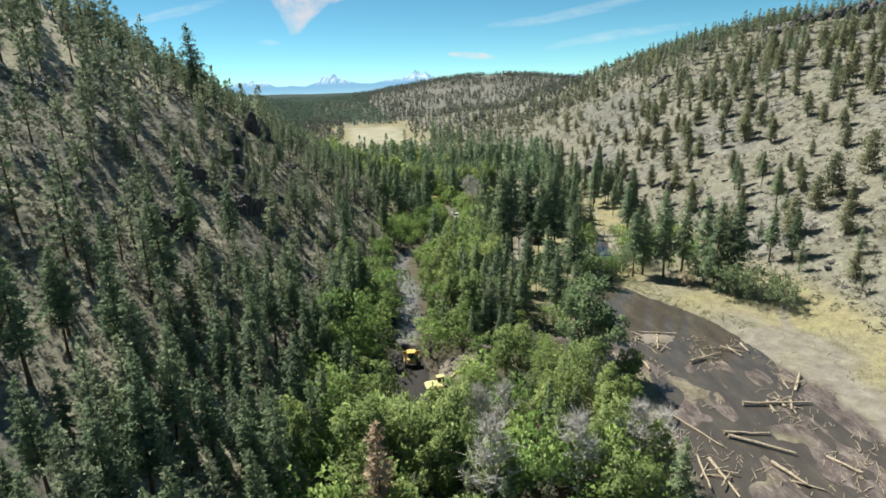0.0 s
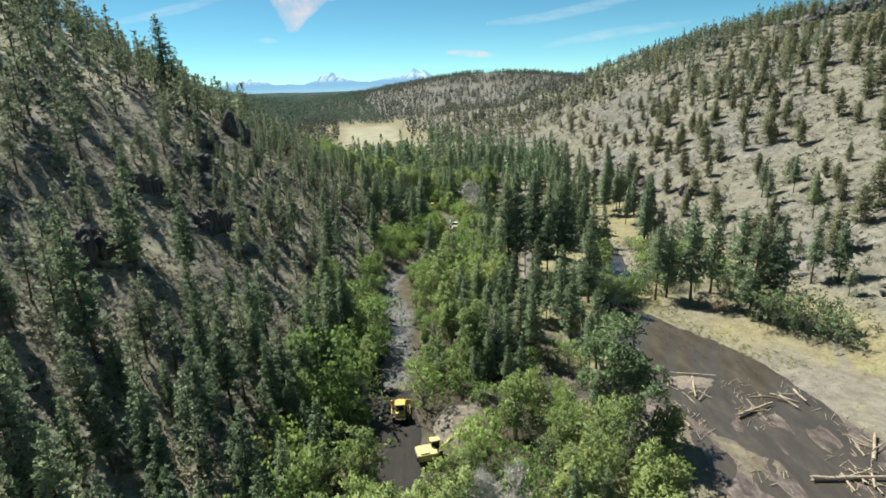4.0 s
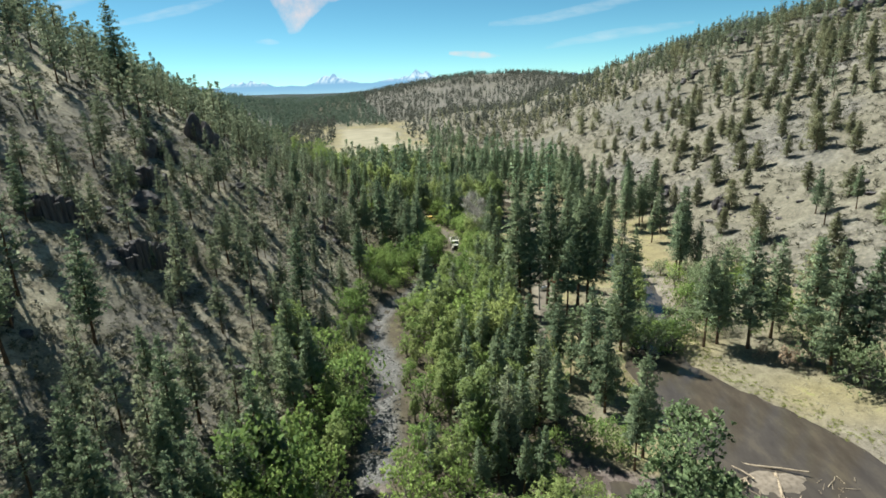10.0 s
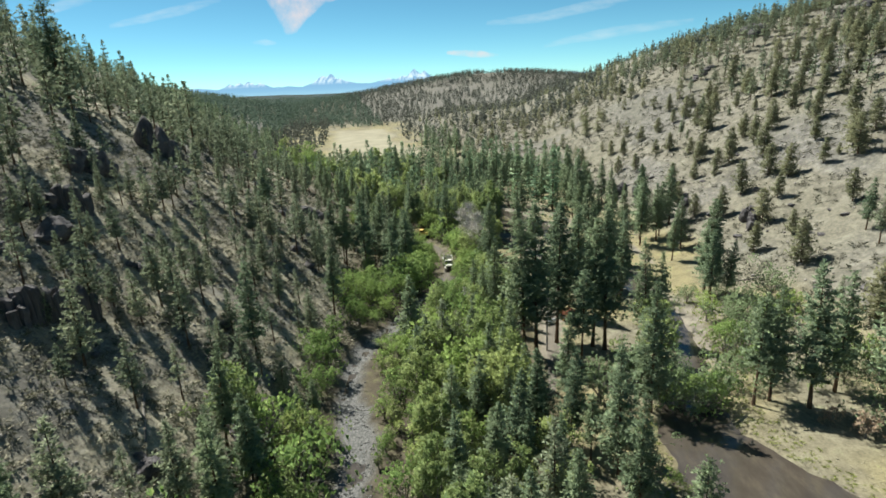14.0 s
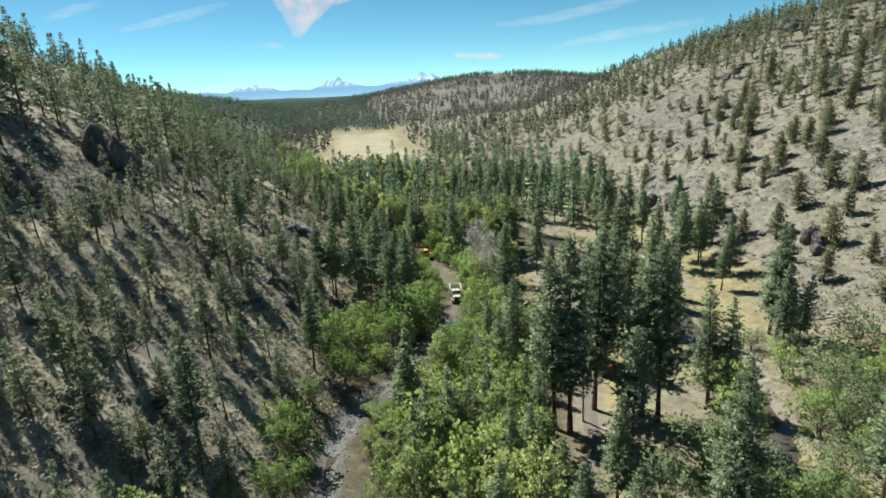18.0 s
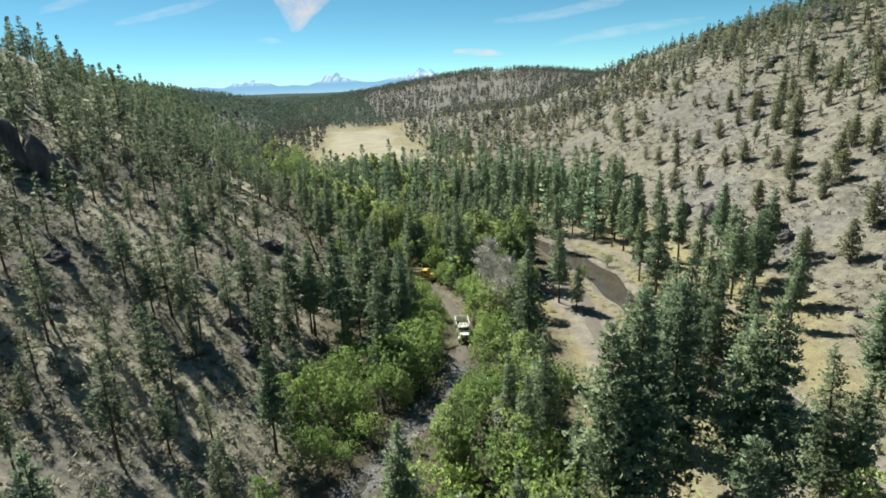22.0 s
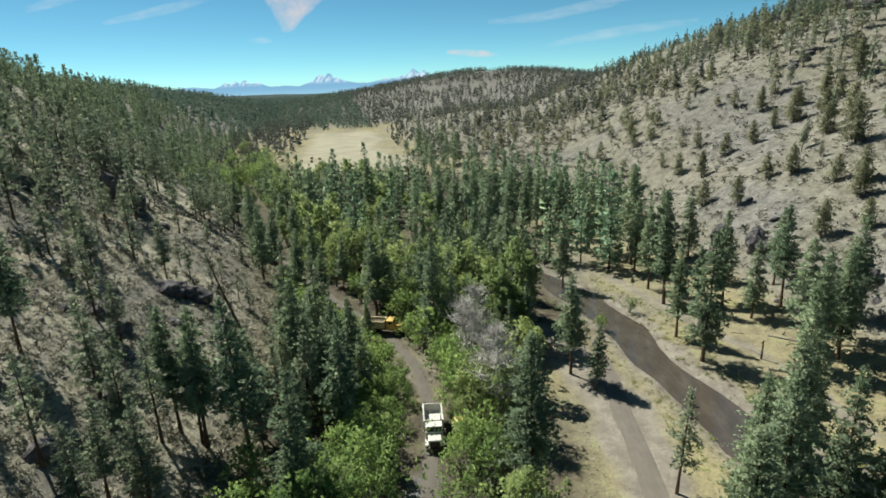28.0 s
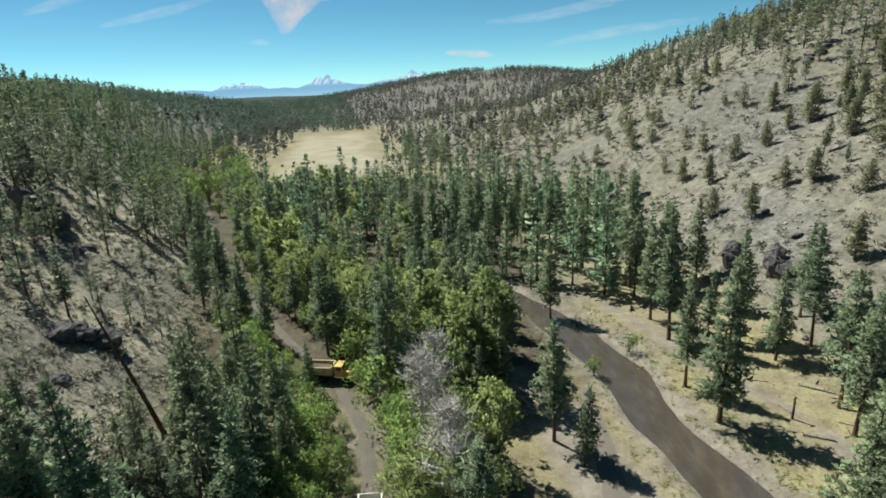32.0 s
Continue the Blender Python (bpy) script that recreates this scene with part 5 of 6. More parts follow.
# ---- rocks and brush ----
def rock_mesh(seed, mat, rough=0.35, tiers=2):
    """A broken boulder of unit size with flat facets."""
    rng = np.random.default_rng(seed)
    bm = bmesh.new()
    bmesh.ops.create_icosphere(bm, subdivisions=tiers, radius=1.0)
    cuts = [(Vector(rng.normal(size=3)).normalized(), rng.uniform(0.55, 0.85)) for _ in range(9)]
    for v in bm.verts:
        for n, d in cuts:
            over = v.co.dot(n) - d
            if over > 0:
                v.co -= n * over * 0.9
        v.co += Vector(rng.normal(size=3)) * rough * 0.12
    me = bpy.data.meshes.new("rock")
    bm.to_mesh(me)
    bm.free()
    me.materials.append(mat)
    return me


BOULDERS = [rock_mesh(200 + k, BASALT, 0.4, 3) for k in range(5)]
SMALL = [rock_mesh(210 + k, GREY_ROCK, 0.4, 1) for k in range(3)]
pebble = np.random.default_rng(9)


def boulder(x, y, size, up=0.0, label="dark broken basalt boulder on the slope", name="boulder"):
    ob = new(name, BOULDERS[pebble.integers(5)])
    ob.matrix_basis = pose(x, y, height(x, y) + up, *(pebble.normal(size=2) * 12), pebble.uniform(0, 360)) @ Matrix.Diagonal((*size, 1))
    return tagged(ob, label, "boulder", "boulders")


def outcrop(x, y, wide, tall, count, turn=0.0):
    """A cliff of several jointed blocks, all one thing."""
    root = new("rock_outcrop")
    root.matrix_basis = pose(x, y, height(x, y), 0, 0, turn)
    tagged(root, "dark jointed basalt outcrop standing out of the slope", "rock outcrop", "outcrops")
    for k in range(count):
        s = (k + 0.5) / count * 2 - 1
        ob = new("rock_block", BOULDERS[pebble.integers(5)])
        ob.parent = root
        h = tall * pebble.uniform(0.45, 0.75)
        px, py = s * wide / 2, pebble.uniform(-1, 1) * wide * 0.12
        c, d = math.cos(radians(turn)), math.sin(radians(turn))
        drop = height(x + px * c - py * d, y + px * d + py * c) - height(x, y)
        ob.matrix_basis = pose(px, py, drop + h * 0.35, *(pebble.normal(size=2) * 8), pebble.uniform(0, 360)) @ Matrix.Diagonal((wide / count * 1.3, wide / count * 1.2, h, 1))


def column_mesh(seed):
    """A jointed basalt column of unit height with a broken, tilted top."""
    rng = np.random.default_rng(seed)
    n, rings = int(rng.integers(5, 8)), (0.0, 0.22, 0.42, 0.6, 0.8, 0.96, 1.0)
    spread = np.sort(np.arange(n) / n * 6.283 + rng.uniform(-0.25, 0.25, n))
    reach, lean = rng.uniform(0.8, 1.2, n), rng.normal(size=2) * 0.05
    v, f = [], []
    for k, z in enumerate(rings):
        size = (1.0 if z < 0.99 else 0.72) * rng.uniform(0.93, 1.06)
        slip = rng.normal(size=2) * 0.06
        for a, r in zip(spread, reach):
            v.append((math.cos(a) * r * size + lean[0] * k + slip[0], math.sin(a) * r * size + lean[1] * k + slip[1], z + (0.05 * math.cos(a - seed) if k > 4 else 0)))
        if k:
            f += [((k - 1) * n + i, (k - 1) * n + (i + 1) % n, k * n + (i + 1) % n, k * n + i) for i in range(n)]
    bm = bmesh.new()
    bv = [bm.verts.new(q) for q in v]
    for q in f + [tuple((len(rings) - 1) * n + i for i in range(n))]:
        bm.faces.new([bv[i] for i in q])
    me = bpy.data.meshes.new("rock_column")
    bm.to_mesh(me)
    bm.free()
    me.materials.append(BASALT)
    return me


COLUMNS = [column_mesh(220 + k) for k in range(6)]


def cliff(a, b, rows, tall):
    """Basalt columns standing in rows from a to b, their tops level with the slope behind."""
    root = new("basalt_cliff")
    cx, cy = (a[0] + b[0]) / 2, (a[1] + b[1]) / 2
    z0 = height(cx, cy)
    root.matrix_basis = pose(cx, cy, z0)
    tagged(root, "dark columnar basalt cliff with a straw-covered top", "cliff", "outcrops")
    run = math.hypot(b[0] - a[0], b[1] - a[1])
    tx, ty = (b[0] - a[0]) / run, (b[1] - a[1]) / run
    for row in range(rows):
        for k in range(int(run / 0.95)):
            s = (k + 0.5 * (row % 2)) * 0.95 + pebble.uniform(-0.2, 0.2)
            edge = min(1.0, 0.45 + min(s, run - s) / run * 2.4)
            x, y = a[0] + tx * s - ty * row * 1.1, a[1] + ty * s + tx * row * 1.1
            h = tall * edge * pebble.uniform(0.6, 1.0) * (1 - 0.2 * row)
            foot = height(x, y) - 1.5
            ob = new("rock_column", COLUMNS[pebble.integers(6)])
            ob.parent = root
            r = pebble.uniform(0.5, 0.8)
            ob.matrix_basis = pose(x - cx, y - cy, foot - z0, *(pebble.normal(size=2) * 2), pebble.uniform(0, 360)) @ Matrix.Diagonal((r, r, h + 1.5, 1))


cliff((-50.5, 130.5), (-45.6, 140.5), 3, 5.2)
cliff((-61.5, 156.0), (-57.6, 162.0), 2, 4.4)
boulder(-57.3, 150.2, (3.3, 2.6, 2.7), 0.4, "great dark basalt boulder with a flat top on the slope")
outcrop(-55.5, 104, 13, 5.5, 11, 75)
outcrop(-70, 212, 9, 8, 5, 60)
outcrop(-71.7, 282, 7, 9, 4, 50)
outcrop(-43, 245, 7, 3.6, 4, 40)
cliff((-63, 127), (-58.5, 134.5), 2, 4.0)
outcrop(-66, 176, 8, 5, 5, 60)
outcrop(84, 220, 8, 4.5, 6, 80)
outcrop(67, 283, 6, 5, 5, 70)
outcrop(70, 272, 7, 5, 5, 80)
outcrop(77, 250, 6, 4, 4, 80)
outcrop(205, 255, 34, 8, 12, 70)
outcrop(225, 300, 40, 8, 12, 75)
outcrop(190, 210, 30, 8, 10, 75)
outcrop(165, 390, 24, 6, 8, 80)
outcrop(206, 367, 20, 4.5, 8, 10)
outcrop(224, 370, 20, 5.5, 9, 0)
outcrop(243, 362, 24, 7, 10, -15)
outcrop(130, 364, 13, 1.5, 9, 20)
boulder(-43, 225.5, (2.2, 1.6, 1.6))
boulder(-46.8, 226.8, (1.5, 1.2, 1.2))
for _ in range(70):
    y = pebble.uniform(60, 290)
    d = pebble.uniform(6, 50)
    r = pebble.uniform(0.5, 1.5) ** 1.3
    boulder(foot_l(y) - d, y, (r * 1.3, r, r * 0.8))
for _ in range(70):
    y = pebble.uniform(120, 330)
    d = 4 + 40 * pebble.random() ** 2
    r = pebble.uniform(0.4, 1.3)
    boulder(foot_r(y) + d, y, (r * 1.3, r, r * 0.7))


def strewn(name, mesh_list, count, box, size, keep, label, category, seed, flat=(1, 1, 1), wet=False):
    """Small things past counting, joined in one mesh."""
    rng = np.random.default_rng(seed)
    x0, x1, y0, y1 = box
    x, y = rng.uniform(x0, x1, count * 3), rng.uniform(y0, y1, count * 3)
    ok = keep(x, y)
    for line, room in ((RIVER, 0.5), (INLET, 0.5), (CREEK, -9 if wet else 0), (ROAD, 0.3), (TRACK, 0.3), (BAR, 0), (BARWAY, 0), (TRAIL, 0), (BYWAY, 0)):
        d, w = to_line(x, y, line)
        ok &= d > w + room
    x, y = x[ok][:count], y[ok][:count]
    z = land(x, y)
    s = rng.uniform(*size, len(x)) * rng.uniform(0.6, 1.0, len(x))
    V, Fc, o = [], [], 0
    shapes = []
    for me in mesh_list:
        v = np.array([p.co[:] for p in me.vertices])
        shapes.append((v, np.array([p.vertices[:] for p in me.polygons])))
    for k in range(len(x)):
        v, f = shapes[k % len(shapes)]
        a = rng.uniform(0, 6.28)
        turn = np.array([[math.cos(a), -math.sin(a), 0], [math.sin(a), math.cos(a), 0], [0, 0, 1]])
        V.append(v @ turn.T * s[k] * np.array(flat) + np.array([x[k], y[k], z[k]]))
        Fc.append(f + o)
        o += len(v)
    f = np.concatenate(Fc)
    me = quick_mesh(name, np.concatenate(V), f, np.zeros(len(f)), [mesh_list[0].materials[0]])
    tagged(new(name, me), label, category, kind="stuff")


def bush_mesh(seed, mat, blades=9):
    rng = np.random.default_rng(seed)
    d = rng.normal(size=(blades, 3))
    d[:, 2] = np.abs(d[:, 2]) + 0.25
    d /= np.linalg.norm(d, axis=1, keepdims=True)
    v, f = sprays(rng, d * np.array([0.35, 0.35, 0.25]), d, np.full(blades, 0.75), 3, 0.5)
    return mesh_from("bush", v, f, mat)


DRY = foliage("dry_grass", (0.24, 0.22, 0.155), (0.40, 0.37, 0.27), (0.46, 0.425, 0.33), 0.15)
BRUSH = foliage("grey_brush", (0.075, 0.08, 0.055), (0.17, 0.17, 0.12), (0.26, 0.25, 0.175), 0.15)
SAGES = [bush_mesh(300 + k, SAGE, 6) for k in range(3)]
BRUSHES = [bush_mesh(310 + k, BRUSH, 7) for k in range(3)]
TUFTS = [bush_mesh(320 + k, DRY, 4) for k in range(2)]
REED = foliage("bank_grass", (0.12, 0.16, 0.04), (0.24, 0.28, 0.07), (0.32, 0.33, 0.11), 0.25)
REEDS = [bush_mesh(330 + k, REED, 8) for k in range(2)]
strewn("sagebrush", SAGES, 17000, (-10, 250, 80, 560), (0.6, 2.1), lambda x, y: (x > foot_right(y) + 1) & (lumps(x, y, 9, 61) > -0.5), "low grey-green sagebrush on the dry hillside", "sagebrush", 1, (1, 1, 0.8))
strewn("brush", BRUSHES, 12000, (-95, -18, 50, 310), (0.5, 1.4), lambda x, y: (x < along(FOOT_L, y) - 1) & (lumps(x, y, 7, 62) > -0.75), "low grey-brown brush on the steep slope", "brush", 2, (1, 1, 0.8))
strewn("dry_grass", TUFTS, 20000, (-72, -16, 70, 290), (0.4, 0.95), lambda x, y: (x < along(FOOT_L, y) - 0.5) & (lumps(x, y, 8, 63) > -0.7), "dry straw-coloured bunch grass", "grass", 3, (1, 1, 0.7))
strewn("dry_grass", TUFTS, 6000, (16, 80, 60, 300), (0.25, 0.55), lambda x, y: (x < along(FOOT_R, y) + 6) & (lumps(x, y, 6, 64) > -0.3), "dry straw-coloured meadow grass", "grass", 4, (1, 1, 0.6))
strewn("bank_grass", REEDS, 3600, (14, 75, 110, 290), (0.3, 0.7), lambda x, y: (to_line(x, y, RIVER)[0] < to_line(x, y, RIVER)[1] + 7) & (lumps(x, y, 5, 65) > -0.35), "green grass along the river bank", "grass", 5, (1, 1, 0.7))
strewn("loose_stones", SMALL, 1600, (-90, -17, 50, 300), (0.2, 0.6), lambda x, y: (x < along(FOOT_L, y)) & (lumps(x, y, 12, 66) > -0.1), "loose grey stones on the slope", "stones", 6)
strewn("loose_stones", SMALL, 1600, (66, 230, 80, 380), (0.2, 0.65), lambda x, y: (x > along(FOOT_R, y)) & (lumps(x, y, 16, 67) > 0.05), "loose grey stones on the hillside", "stones", 7)


# ---- logs in the river ----
def log_pieces(seed, length, r, mat, stubs):
    """Meshes of a log: its shaft, broken branch stubs and roots."""
    rng = np.random.default_rng(seed)
    out = []

    def piece(name, rings, sides):
        h = Heap()
        h.add(*tube(rings, sides))
        out.append(h.mesh(name, mat))

    piece("log", [(length * (k / 5 - 0.5), rng.normal() * 0.04, rng.normal() * 0.03, r * (1.15 - 0.09 * k)) for k in range(6)], 9)
    for _ in range(stubs):
        x, a = rng.uniform(-0.4, 0.45) * length, rng.uniform(-1.2, 1.2)
        piece("branch_stub", [(x, 0, 0, r * 0.3), (x + rng.uniform(-0.2, 0.4), math.sin(a) * r * 3, math.cos(a) * r * 3, r * 0.1)], 4)
    for k in range(4 if stubs else 0):
        a = 6.28 * k / 4 + rng.uniform(-0.4, 0.4)
        piece("root", [(-length / 2 + 0.1, 0, 0, r * 0.5), (-length / 2 - r * 0.8, math.cos(a) * r * 2, math.sin(a) * r * 2, r * 0.12)], 4)
    return out


drift = np.random.default_rng(12)


def log(ax, ay, bx, by, r, lift=0.25, tip=0.0, mat=LOG_WOOD, name="driftwood_log", label="stripped pale log lying in the muddy river", group="driftwood logs"):
    d = Vector((bx - ax, by - ay, tip))
    shaft, *rest = log_pieces(int(drift.integers(1e6)), d.length, r, mat, 3 if r > 0.15 else 0)
    ob = new(name, shaft)
    for me in rest:
        new(me.name.split(".")[0], me).parent = ob
    x, y = (ax + bx) / 2, (ay + by) / 2
    z = max(height(x, y), -0.3 if name == "driftwood_log" else -99)
    ob.matrix_basis = Matrix.Translation((x, y, z + lift)) @ d.to_track_quat("X", "Z").to_matrix().to_4x4()
    return tagged(ob, label, "log", group)


POOL_LOGS = [(37.4, 111.7, 44.6, 108.6), (40.5, 108.9, 38.5, 102.5), (42.5, 96.6, 49.5, 99.9), (50.9, 103.0, 54.0, 100.3), (55.6, 104.4, 54.7, 99.5), (45.0, 82.1, 55.9, 81.9), (49.3, 83.1, 48.9, 79.8), (53.5, 83.7, 51.7, 80.1), (55.7, 85.9, 59.1, 90.7),
             (32.7, 79.5, 36.8, 71.5), (38.5, 74.7, 44.9, 74.1), (38.7, 73.7, 45.9, 69.2), (32.7, 70.8, 30.9, 62.3), (33.6, 68.8, 34.0, 60.9), (41.5, 67.5, 43.6, 62.7), (42.1, 63.8, 45.4, 62.0), (49.9, 68.8, 51.8, 64.3), (33.9, 97.4, 34.0, 94.1), (33.6, 112.9, 32.1, 107.4)]
for k, q in enumerate(POOL_LOGS):
    log(*q, 0.15 + 0.045 * (k % 3), 0.16 + 0.12 * (k % 3), 0.0 if k % 4 else 0.8)
for cx, cy, n, spread in ((51, 102, 6, 2.5), (51.5, 82, 6, 2.2), (57, 89, 5, 1.6), (45.5, 98.5, 4, 1.5), (33, 66, 6, 2.0), (36, 108.5, 4, 1.5), (39, 103, 4, 1.5), (26, 92, 7, 2.2)):
    for k in range(n):
        a = drift.uniform(0, 3.14)
        half = drift.uniform(0.9, 2.0)
        x, y = cx + drift.normal() * spread * 0.5, cy + drift.normal() * spread * 0.5
        log(x - math.cos(a) * half, y - math.sin(a) * half, x + math.cos(a) * half, y + math.sin(a) * half, 0.1, 0.18 + 0.14 * (k % 4), drift.uniform(-0.3, 0.5), group="driftwood logs", label="broken branch heaped on a driftwood jam")
for k in range(12):
    a = 2.1 + drift.normal() * 0.35
    x, y, half = 20 + drift.normal() * 1.0, 240.5 + drift.normal() * 1.2, drift.uniform(1.5, 3.2)
    log(x - math.cos(a) * half, y - math.sin(a) * half, x + math.cos(a) * half, y + math.sin(a) * half, 0.13, 0.15 + 0.16 * (k % 4), 0, LOG_WOOD, "stacked_log", "pale log in a loose heap on the gravel bar", "heaped logs")
for q in ((-37.4, 131, -34.2, 124.4), (-52, 92, -49, 88), (-33, 205, -30, 201), (77, 149, 79.5, 138), (69, 196.3, 73.5, 194.6), (52, 232, 55, 230.5), (58, 243, 61, 240), (-24, 190, -21.5, 185)):
    zz = height(q[2], q[3]) - height(q[0], q[1])
    log(*q, 0.17, 0.12, zz, GREY_BARK, "fallen_log", "grey weathered fallen log on dry ground", "fallen logs")
for k in range(14):
    y = drift.uniform(226, 262)
    x = drift.uniform(46, 62)
    a = drift.uniform(0, 3.14)
    log(x - math.cos(a), y - math.sin(a), x + math.cos(a), y + math.sin(a), 0.08, 0.07, 0, GREY_BARK, "fallen_branch", "grey broken branch on dry ground", "fallen branches")

lean = new("leaning_dead_tree")
lean.matrix_basis = pose(-27.5, 233.8, height(-27.5, 233.8), 0, -15, 20)
tagged(lean, "tall charred dead trunk leaning over the slope", "dead tree", "dead trees")
stalk = Heap()
stalk.add(*tube([(0, 0, -0.5, 0.34), (0.1, 0, 6, 0.27), (0, 0.1, 13, 0.18), (0.1, 0, 20, 0.06)], 8))
bar_ = new("trunk", stalk.mesh("trunk", BARK))
bar_.parent = lean
for k in range(9):
    z = 8 + 1.2 * k
    h = Heap()
    h.add(*tube([(0, 0, z, 0.06), (math.cos(k * 2.4) * 1.1, math.sin(k * 2.4) * 1.1, z + 0.25, 0.02)], 4))
    ob = new("bare_limb", h.mesh("bare_limb", BARK))
    ob.parent = lean




def debris(count, seed):
    """Sticks and broken twigs stranded on the mud, past counting."""
    rng = np.random.default_rng(seed)
    h = Heap()
    made = 0
    while made < count:
        x, y = rng.uniform(16, 64), rng.uniform(30, 108)
        d, w = to_line(np.array([x]), np.array([y]), RIVER)
        if d[0] > w[0] + 1.5 or patch(x, y, 6, 91) < -0.15:
            continue
        made += 1
        a, half = rng.normal() * 0.7 + 1.1, rng.uniform(0.25, 1.1)
        z = max(height(x, y), -0.33) + 0.05
        c, s = math.cos(a) * half, math.sin(a) * half
        r = rng.uniform(0.025, 0.07)
        h.add(*tube([(x - c, y - s, z, r), (x + c, y + s, z + rng.uniform(-0.05, 0.25), r * 0.5)], 4))
    tagged(new("stranded_sticks", h.mesh("stranded_sticks", LOG_WOOD)), "broken sticks and twigs stranded on river mud", "sticks", kind="stuff")


debris(900, 17)
RIVER_ROCK = rock_material("river_stone", (0.07, 0.068, 0.066), (0.24, 0.232, 0.222))
COBBLES = [rock_mesh(220 + k, RIVER_ROCK, 0.3, 1) for k in range(3)]
strewn("creek_stones", COBBLES, 1800, (-22, 4, 98, 210), (0.1, 0.3), lambda x, y: to_line(x, y, CREEK)[0] < to_line(x, y, CREEK)[1] + 0.9, "grey rounded stones in the creek bed", "stones", 18, wet=True)


# ---- machines ----
def part(name, bm, mat, parent, label=""):
    me = bpy.data.meshes.new(name)
    bm.to_mesh(me)
    bm.free()
    me.materials.append(mat)
    ob = new(name, me)
    ob.parent = parent
    return tagged(ob, label)


def block(*boxes, bevel=0.05, bm=None):
    """Bevelled boxes (x, y, z, sx, sy, sz[, rx, ry, rz]) about their centres, in one bmesh."""
    bm = bm or bmesh.new()
    for x, y, z, sx, sy, sz, *turn in boxes:
        made = bmesh.ops.create_cube(bm, size=1.0, matrix=pose(x, y, z, *turn) @ Matrix.Diagonal((sx, sy, sz, 1)))
        edges = list({e for v in made["verts"] for e in v.link_edges})
        bmesh.ops.bevel(bm, geom=edges, offset=min(bevel, 0.3 * min(sx, sy, sz)), segments=2, affect="EDGES", profile=0.6)
    return bm


def drum(r, depth, m, sides=20, bevel=0.03, bm=None):
    bm = bm or bmesh.new()
    made = bmesh.ops.create_cone(bm, cap_ends=True, segments=sides, radius1=r, radius2=r, depth=depth, matrix=m)
    rim = [e for e in {e for v in made["verts"] for e in v.link_edges} if len(e.link_faces) == 2 and any(len(f.verts) > 4 for f in e.link_faces)]
    bmesh.ops.bevel(bm, geom=rim, offset=bevel, segments=2, affect="EDGES")
    return bm


YELLOW = plain("worn_yellow_paint", (0.58, 0.38, 0.1), 0.55, 0.35, 0.0, (0.2, 0.16, 0.11), 0.7)
PALE_YELLOW = plain("dusty_pale_yellow_paint", (0.56, 0.46, 0.2), 0.7, 0.25, 0.0, (0.3, 0.26, 0.19), 0.8)
WHITE = plain("dusty_white_paint", (0.52, 0.5, 0.45), 0.45, 0.4, amount=0.3)
TAN = plain("dusty_tan_steel", (0.48, 0.40, 0.24), 0.6, 0.3)
ORANGE = plain("faded_rust_red_paint", (0.2, 0.07, 0.038), 0.7, 0.25, 0.0, (0.09, 0.05, 0.035), 0.8)
RUBBER = plain("tyre_rubber", (0.018, 0.018, 0.018), 0.85, 0.2, amount=0.4)
STEEL = plain("dark_track_steel", (0.06, 0.055, 0.05), 0.55, 0.4, 0.6)
SILVER = plain("galvanised_tank", (0.6, 0.6, 0.6), 0.35, 0.5, 0.7, amount=0.25)
SOIL = plain("loaded_soil", (0.11, 0.085, 0.06), 0.95, 0.05, amount=0.8)
GLASS = Mat("cab_glass", 0.05, 0.6)
GLASS.colour((0.02, 0.03, 0.035))
GLASS = GLASS.m
LAMP = plain("lamp_lens", (0.75, 0.72, 0.6), 0.2, 0.6, amount=0.1)


def wheel(parent, x, y, r, w, tyre_mat=RUBBER):
    turn = pose(x, y, r, 0, 90, 0)
    tyre = part("wheel", drum(r, w, turn, 22, 0.08), tyre_mat, parent)
    part("rim", drum(r * 0.55, w * 1.04, turn, 16, 0.02), STEEL, tyre, "dusty steel rim")


